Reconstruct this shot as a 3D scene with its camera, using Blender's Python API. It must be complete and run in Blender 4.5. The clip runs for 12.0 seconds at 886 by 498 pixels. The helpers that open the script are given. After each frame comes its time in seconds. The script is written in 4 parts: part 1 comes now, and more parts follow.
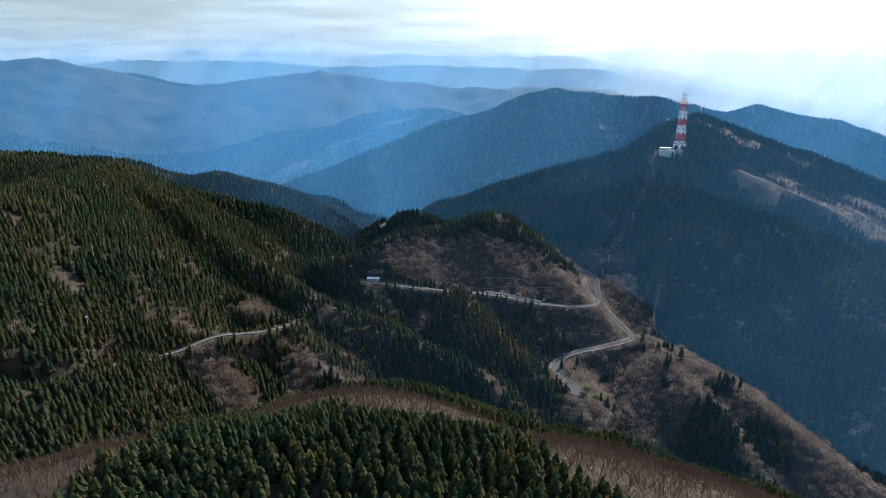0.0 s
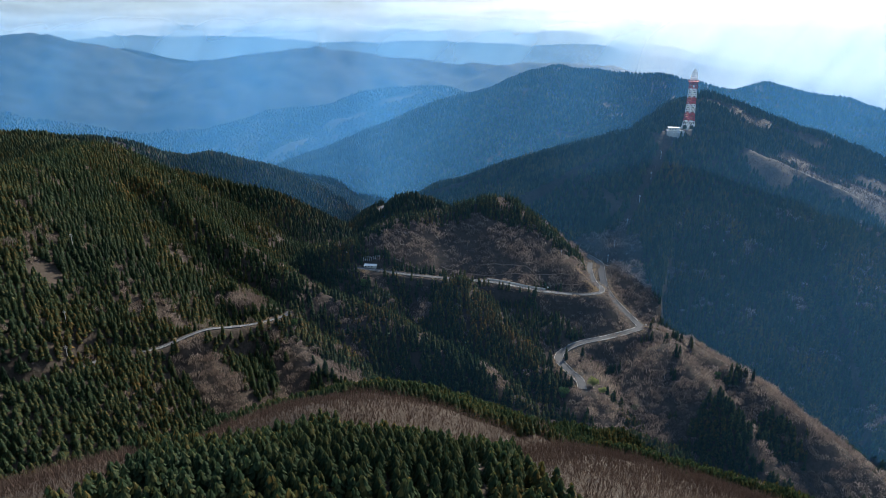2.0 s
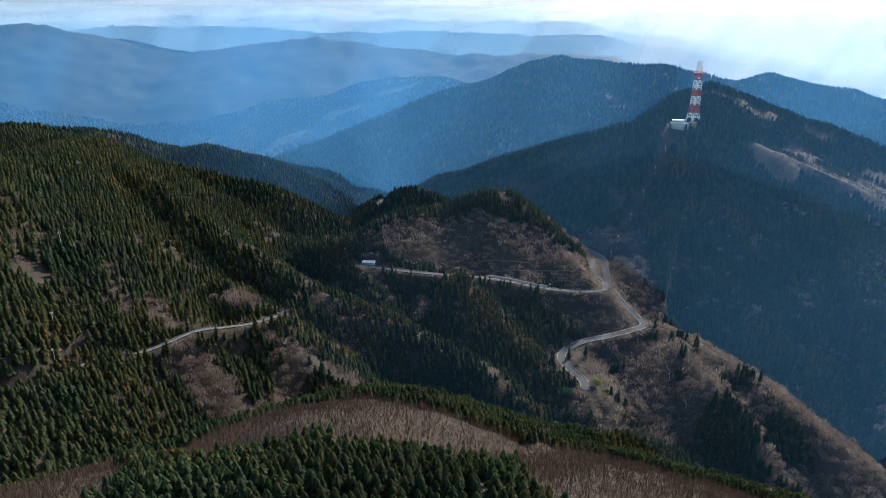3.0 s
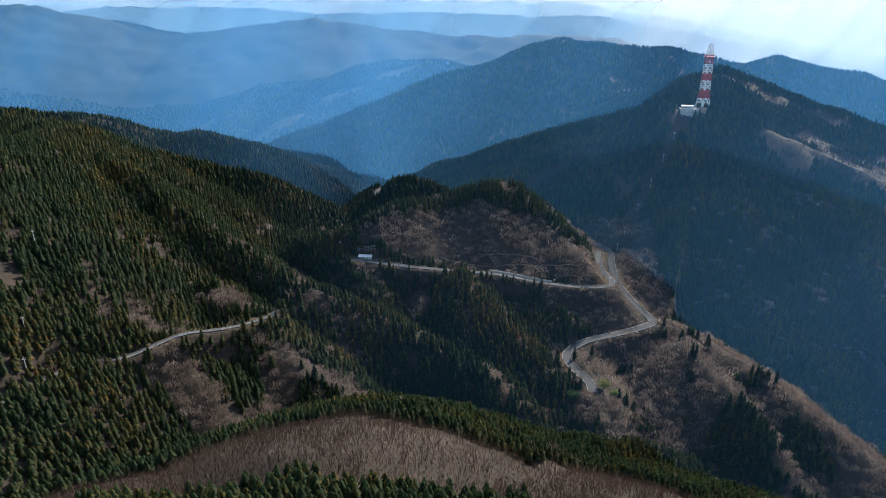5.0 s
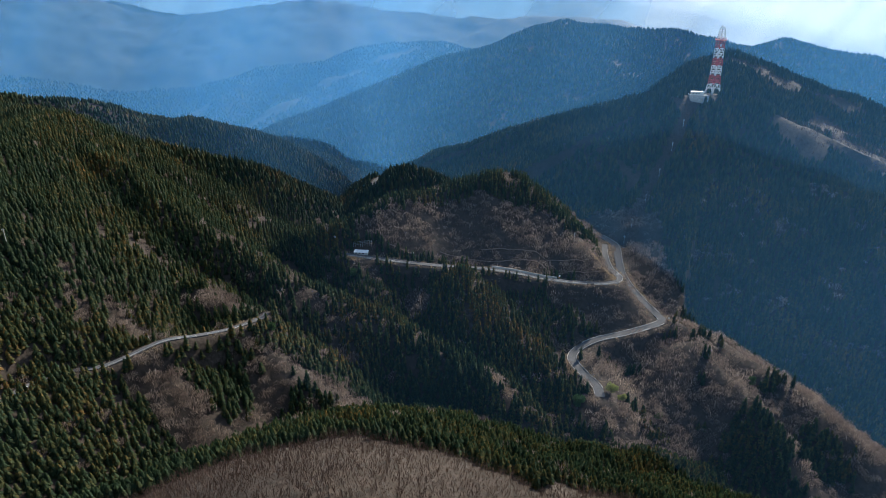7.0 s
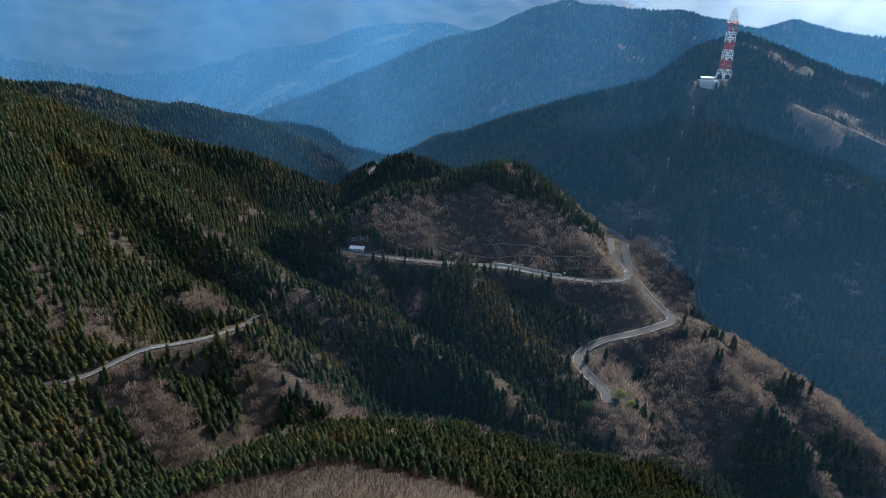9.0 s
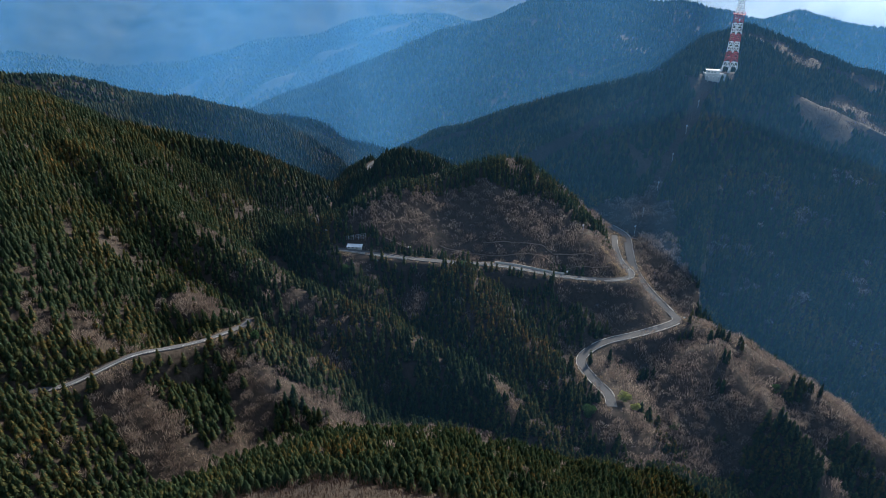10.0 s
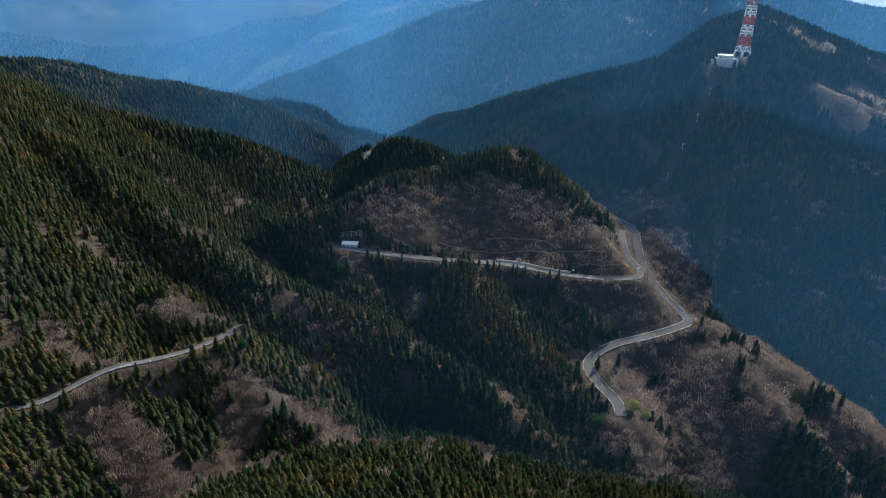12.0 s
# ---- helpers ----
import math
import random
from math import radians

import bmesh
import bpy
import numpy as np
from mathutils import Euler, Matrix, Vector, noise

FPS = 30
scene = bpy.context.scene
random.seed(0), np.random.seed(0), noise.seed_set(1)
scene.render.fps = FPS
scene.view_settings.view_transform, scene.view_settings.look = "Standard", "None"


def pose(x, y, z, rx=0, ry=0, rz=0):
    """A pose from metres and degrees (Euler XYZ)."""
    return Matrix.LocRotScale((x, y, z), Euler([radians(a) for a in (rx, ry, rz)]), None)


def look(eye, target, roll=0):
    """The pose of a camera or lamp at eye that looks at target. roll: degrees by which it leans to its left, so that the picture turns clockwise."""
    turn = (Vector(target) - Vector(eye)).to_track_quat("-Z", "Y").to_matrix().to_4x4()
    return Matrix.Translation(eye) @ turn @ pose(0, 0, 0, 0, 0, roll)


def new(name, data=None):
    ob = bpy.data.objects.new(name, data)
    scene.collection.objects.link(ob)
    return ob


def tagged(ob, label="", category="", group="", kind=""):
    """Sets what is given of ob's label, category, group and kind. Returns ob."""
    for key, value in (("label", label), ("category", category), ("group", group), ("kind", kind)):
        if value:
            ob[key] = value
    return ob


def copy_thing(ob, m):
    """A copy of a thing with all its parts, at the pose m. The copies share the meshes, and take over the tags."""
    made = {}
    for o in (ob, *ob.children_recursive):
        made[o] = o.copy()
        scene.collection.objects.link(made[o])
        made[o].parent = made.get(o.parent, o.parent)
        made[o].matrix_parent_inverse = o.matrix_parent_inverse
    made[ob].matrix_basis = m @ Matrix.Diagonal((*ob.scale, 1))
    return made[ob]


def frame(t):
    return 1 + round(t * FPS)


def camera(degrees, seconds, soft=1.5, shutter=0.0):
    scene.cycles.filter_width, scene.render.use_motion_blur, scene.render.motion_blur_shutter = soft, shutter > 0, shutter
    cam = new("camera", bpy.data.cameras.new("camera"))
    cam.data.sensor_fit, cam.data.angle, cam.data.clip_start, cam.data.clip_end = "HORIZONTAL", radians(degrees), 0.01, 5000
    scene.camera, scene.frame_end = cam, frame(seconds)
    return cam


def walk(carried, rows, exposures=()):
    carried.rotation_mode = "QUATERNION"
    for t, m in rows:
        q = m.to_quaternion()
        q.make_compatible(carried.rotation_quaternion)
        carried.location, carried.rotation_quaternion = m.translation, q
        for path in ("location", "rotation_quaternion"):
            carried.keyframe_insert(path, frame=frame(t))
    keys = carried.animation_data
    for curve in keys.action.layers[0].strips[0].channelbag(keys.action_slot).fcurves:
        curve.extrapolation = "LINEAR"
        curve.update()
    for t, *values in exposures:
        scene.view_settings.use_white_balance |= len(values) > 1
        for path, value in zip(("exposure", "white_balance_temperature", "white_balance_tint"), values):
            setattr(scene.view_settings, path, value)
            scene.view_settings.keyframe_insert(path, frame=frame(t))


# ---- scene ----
cam = camera(70.23, 12.0, soft=0.65)
PATH = [
    (0, 0, -63.92, 300, 73.022, 0, -0.07),
    (0.5, 0, -57.53, 300, 72.393, 0, -0.08),
    (1, 0, -51.15, 300, 71.827, 0, -0.07),
    (1.5, 0, -44.76, 300, 71.377, 0, -0.07),
    (2, 0, -38.01, 300, 70.974, 0, -0.08),
    (2.5, 0, -31.26, 300, 70.577, 0, -0.09),
    (3, 0, -24.51, 300, 70.184, 0, -0.08),
    (5, 0, 2.50, 300, 68.647, 0, -0.11),
    (5.5, 0, 9.05, 300, 68.261, 0, -0.11),
    (6, 0, 15.60, 300, 67.892, 0, -0.11),
    (6.5, 0, 22.15, 300, 67.515, 0, -0.11),
    (7, 0, 28.70, 300, 67.133, 0, -0.13),
    (9, 0, 54.90, 300, 65.589, 0, -0.18),
    (9.5, 0, 61.45, 300, 65.199, 0, -0.19),
    (10, 0, 68.00, 300, 64.785, 0, -0.20),
    (10.5, 0, 74.55, 300, 64.378, 0, -0.20),
    (11, 0, 81.10, 300, 63.970, 0, -0.20),
    (11.5, 0, 87.65, 300, 63.565, 0, -0.21),
    (12, 0, 94.20, 300, 63.164, 0, -0.22),
]
walk(cam, [(t, pose(*p)) for t, *p in PATH])

# ---- light ----
SUN_AZ, SUN_EL = 36.0, 33.0
scene.view_settings.exposure = 1.02
world = bpy.data.worlds.new("sky")
scene.world = world
world.use_nodes = True


def node(tree, kind, x=None, **values):
    n = tree.nodes.new(kind)
    for key, value in values.items():
        setattr(n, key, value)
    for key, value in (x or {}).items():
        n.inputs[key].default_value = value
    return n


def math_node(tree, op, a, b=None, clamp=False):
    n = tree.nodes.new("ShaderNodeMath")
    n.operation, n.use_clamp = op, clamp
    for i, v in enumerate((a, b)):
        if v is None:
            continue
        if isinstance(v, (int, float)):
            n.inputs[i].default_value = v
        else:
            tree.links.new(v, n.inputs[i])
    return n.outputs[0]


def ramp(tree, fac, *stops):
    n = tree.nodes.new("ShaderNodeValToRGB")
    while len(n.color_ramp.elements) < len(stops):
        n.color_ramp.elements.new(0.5)
    for e, (at, c) in zip(n.color_ramp.elements, stops):
        e.position, e.color = at, (*c, 1) if len(c) == 3 else c
    tree.links.new(fac, n.inputs[0])
    return n.outputs[0]


def mix_rgb(tree, fac, a, b, blend="MIX"):
    n = tree.nodes.new("ShaderNodeMix")
    n.data_type, n.blend_type = "RGBA", blend
    for sock, v in ((n.inputs[0], fac), (n.inputs[6], a), (n.inputs[7], b)):
        if isinstance(v, (int, float)):
            sock.default_value = v
        elif isinstance(v, tuple):
            sock.default_value = (*v, 1)
        else:
            tree.links.new(v, sock)
    return n.outputs[2]


def build_sky():
    t = world.node_tree
    t.nodes.clear()
    sky = node(t, "ShaderNodeTexSky", sky_type="NISHITA", sun_disc=False, sun_elevation=radians(SUN_EL), sun_rotation=radians(SUN_AZ),
               altitude=600, air_density=1.2, dust_density=1.5)
    sky_light = node(t, "ShaderNodeBackground", {"Strength": 0.15})
    t.links.new(sky.outputs[0], sky_light.inputs[0])
    # a broken cloud deck, seen in perspective towards the horizon
    co = node(t, "ShaderNodeTexCoord").outputs["Generated"]
    sep = node(t, "ShaderNodeSeparateXYZ")
    t.links.new(co, sep.inputs[0])
    lift = math_node(t, "MAXIMUM", math_node(t, "ADD", sep.outputs[2], 0.05), 0.03)
    flat = node(t, "ShaderNodeCombineXYZ")
    t.links.new(math_node(t, "DIVIDE", sep.outputs[0], lift), flat.inputs[0])
    t.links.new(math_node(t, "DIVIDE", sep.outputs[1], lift), flat.inputs[1])
    cloud = node(t, "ShaderNodeTexNoise", {"Scale": 0.45, "Detail": 7.0, "Roughness": 0.55, "Distortion": 0.3})
    t.links.new(flat.outputs[0], cloud.inputs["Vector"])
    thick = ramp(t, cloud.outputs[0], (0.40, (0, 0, 0)), (0.58, (1, 1, 1)))
    # brightness grows towards the hidden sun
    sun = Vector((math.sin(radians(SUN_AZ)) * math.cos(radians(14)), math.cos(radians(SUN_AZ)) * math.cos(radians(14)), math.sin(radians(14))))
    dot = node(t, "ShaderNodeVectorMath", operation="DOT_PRODUCT")
    t.links.new(co, dot.inputs[0])
    dot.inputs[1].default_value = sun
    near = math_node(t, "POWER", math_node(t, "MAXIMUM", dot.outputs["Value"], 0.0), 6.0)
    dark = mix_rgb(t, near, (0.13, 0.20, 0.27), (1.05, 1.10, 1.13))
    lit = mix_rgb(t, near, (0.27, 0.38, 0.48), (1.75, 1.87, 1.95))
    colour = mix_rgb(t, thick, lit, dark)
    # cloud bases are a little darker towards the horizon
    colour = mix_rgb(t, 1.0, colour, ramp(t, sep.outputs[2], (0.0, (0.66,) * 3), (0.12, (0.62,) * 3), (0.45, (0.85,) * 3)), "MULTIPLY")
    deck = node(t, "ShaderNodeBackground", {"Strength": 1.0})
    t.links.new(colour, deck.inputs[0])
    # the deck thins out high overhead
    cover = ramp(t, sep.outputs[2], (0.0, (0.85,) * 3), (0.25, (0.6,) * 3), (0.6, (0.35,) * 3))
    both = node(t, "ShaderNodeMixShader")
    t.links.new(cover, both.inputs[0])
    t.links.new(sky_light.outputs[0], both.inputs[1])
    t.links.new(deck.outputs[0], both.inputs[2])
    t.links.new(both.outputs[0], node(t, "ShaderNodeOutputWorld").inputs[0])


build_sky()
sun_lamp = new("sun", bpy.data.lights.new("sun", "SUN"))
sun_lamp.data.energy, sun_lamp.data.angle, sun_lamp.data.color = 5.0, radians(5.0), (1.0, 0.90, 0.76)
sun_lamp.matrix_world = look((math.sin(radians(SUN_AZ)) * 100, math.cos(radians(SUN_AZ)) * 100, 100 * math.tan(radians(SUN_EL))), (0, 0, 0))


# ---- materials ----
def material(name, rough=0.9, spec=0.2):
    m = bpy.data.materials.new(name)
    m.use_nodes = True
    b = m.node_tree.nodes["Principled BSDF"]
    b.inputs["Roughness"].default_value = rough
    b.inputs["Specular IOR Level"].default_value = spec
    return m, m.node_tree, b


def noise_fac(t, scale, detail=5.0, rough=0.55, source="Object"):
    co = node(t, "ShaderNodeTexCoord")
    n = node(t, "ShaderNodeTexNoise", {"Scale": scale, "Detail": detail, "Roughness": rough})
    t.links.new(co.outputs[source], n.inputs["Vector"])
    return n.outputs[0]


def bump(t, b, height, strength, distance):
    n = node(t, "ShaderNodeBump", {"Strength": strength, "Distance": distance})
    t.links.new(height, n.inputs["Height"])
    t.links.new(n.outputs[0], b.inputs["Normal"])


def two_tone(name, c1, c2, c3, coarse, fine, rough=0.9, relief=0.3, depth=0.3, metal=0.0):
    """A surface of three tones, mixed by a coarse and a fine noise, with fine relief."""
    m, t, b = material(name, rough)
    b.inputs["Metallic"].default_value = metal
    a = ramp(t, noise_fac(t, coarse), (0.35, (0, 0, 0)), (0.65, (1, 1, 1)))
    f = noise_fac(t, fine)
    c = mix_rgb(t, a, c1, c2)
    c = mix_rgb(t, ramp(t, f, (0.4, (0, 0, 0)), (0.7, (1, 1, 1))), c, c3)
    t.links.new(c, b.inputs["Base Color"])
    bump(t, b, f, relief, depth)
    return m


def foliage(name, stops, through_light=0.25, coarse=0.02):
    """Leaf or twig stuff: each clump takes its own tone, and stands vary from place to place."""
    m, t, b = material(name, 0.75, 0.15)
    geo = node(t, "ShaderNodeNewGeometry")
    stand = noise_fac(t, coarse, 3.0)
    pick = math_node(t, "ADD", math_node(t, "MULTIPLY", geo.outputs["Random Per Island"], 0.55), math_node(t, "MULTIPLY", math_node(t, "SUBTRACT", stand, 0.3), 1.1), True)
    c = ramp(t, pick, *stops)
    fine = noise_fac(t, 1.3, 3.0)
    c = mix_rgb(t, 1.0, c, ramp(t, fine, (0.3, (0.6, 0.6, 0.6)), (0.7, (1.25, 1.25, 1.25))), "MULTIPLY")
    t.links.new(c, b.inputs["Base Color"])
    back = node(t, "ShaderNodeBsdfTranslucent")
    t.links.new(c, back.inputs[0])
    both = node(t, "ShaderNodeMixShader", {0: through_light})
    t.links.new(b.outputs[0], both.inputs[1])
    t.links.new(back.outputs[0], both.inputs[2])
    t.links.new(both.outputs[0], t.nodes["Material Output"].inputs[0])
    return m


CEDAR = foliage("cedar needles", ((0.0, (0.012, 0.030, 0.018)), (0.46, (0.028, 0.052, 0.024)), (0.74, (0.072, 0.072, 0.024)), (1.0, (0.16, 0.088, 0.024))), 0.5)
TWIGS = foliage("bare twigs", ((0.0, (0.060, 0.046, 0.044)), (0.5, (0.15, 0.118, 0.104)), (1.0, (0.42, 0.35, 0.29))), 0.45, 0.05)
# russet-brown twigs, darkened in colour for cloud shade and distant haze
DIMMED_RUSSET = foliage("russet twigs dimmed for shade", ((0.0, (0.028, 0.018, 0.015)), (0.5, (0.060, 0.041, 0.034)), (1.0, (0.13, 0.095, 0.076))), 0.25)
BROADLEAF = foliage("evergreen leaves", ((0.0, (0.035, 0.075, 0.028)), (1.0, (0.07, 0.135, 0.042))), 0.3)
YOUNG = foliage("pale young leaves", ((0.0, (0.20, 0.24, 0.07)), (1.0, (0.34, 0.36, 0.13))), 0.35)
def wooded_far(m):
    """Beyond the near hills the land is covered by distant forest, its backlit shade put into the tones."""
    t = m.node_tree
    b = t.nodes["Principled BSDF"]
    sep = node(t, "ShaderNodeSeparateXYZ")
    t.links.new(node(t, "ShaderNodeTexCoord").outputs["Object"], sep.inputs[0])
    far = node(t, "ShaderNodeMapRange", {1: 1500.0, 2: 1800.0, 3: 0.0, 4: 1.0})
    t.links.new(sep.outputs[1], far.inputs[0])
    # forest greens and browns, darkened to include the crowns' own shade
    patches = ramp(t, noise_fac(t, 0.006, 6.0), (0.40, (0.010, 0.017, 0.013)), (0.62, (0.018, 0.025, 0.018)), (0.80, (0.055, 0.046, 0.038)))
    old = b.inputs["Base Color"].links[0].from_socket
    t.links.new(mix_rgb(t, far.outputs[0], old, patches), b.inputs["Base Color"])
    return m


FOREST_FLOOR = two_tone("forest floor", (0.032, 0.024, 0.020), (0.046, 0.035, 0.029), (0.020, 0.018, 0.014), 0.03, 0.4, relief=0.6, depth=1.2)
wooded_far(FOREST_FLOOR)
ASPHALT = two_tone("worn asphalt", (0.06, 0.064, 0.070), (0.085, 0.088, 0.093), (0.048, 0.05, 0.054), 0.08, 2.5, rough=0.95, relief=0.15, depth=0.02)
CONCRETE = two_tone("weathered concrete", (0.42, 0.41, 0.39), (0.52, 0.51, 0.48), (0.33, 0.32, 0.30), 0.3, 3.0, relief=0.15, depth=0.02)
RED = two_tone("red tower paint", (0.42, 0.035, 0.028), (0.50, 0.05, 0.04), (0.34, 0.035, 0.03), 0.2, 2.0, rough=0.5, relief=0.05, depth=0.01)
WHITE = two_tone("white tower paint", (0.72, 0.72, 0.70), (0.80, 0.80, 0.78), (0.62, 0.62, 0.60), 0.2, 2.0, rough=0.5, relief=0.05, depth=0.01)
STEEL = two_tone("galvanised steel", (0.55, 0.56, 0.57), (0.65, 0.66, 0.67), (0.45, 0.46, 0.47), 0.5, 6.0, rough=0.45, relief=0.05, depth=0.005, metal=0.6)
WOOD = two_tone("grey bark", (0.16, 0.13, 0.11), (0.22, 0.18, 0.15), (0.10, 0.08, 0.07), 0.6, 5.0, relief=0.4, depth=0.03)


# ---- the lie of the land ----
def lattice(ix, iy, seed):
    h = (ix * 374761393 + iy * 668265263 + seed * 974634777) & 0xFFFFFFFF
    h = ((h ^ (h >> 13)) * 1274126177) & 0xFFFFFFFF
    return ((h ^ (h >> 16)) & 0xFFFF) / 65535.0


def value_noise(x, y, seed):
    ix, iy = np.floor(x).astype(np.int64), np.floor(y).astype(np.int64)
    fx, fy = x - ix, y - iy
    fx, fy = fx * fx * (3 - 2 * fx), fy * fy * (3 - 2 * fy)
    a, b = lattice(ix, iy, seed), lattice(ix + 1, iy, seed)
    c, d = lattice(ix, iy + 1, seed), lattice(ix + 1, iy + 1, seed)
    return (a + (b - a) * fx) * (1 - fy) + (c + (d - c) * fx) * fy


def fbm(x, y, scale, octaves=4, seed=0):
    out, amp, total = 0.0, 1.0, 0.0
    for o in range(octaves):
        out = out + amp * (value_noise(x / scale + 17.3 * o, y / scale - 9.1 * o, seed + o) * 2 - 1)
        total += amp
        amp, scale = amp * 0.5, scale * 0.5
    return out / total


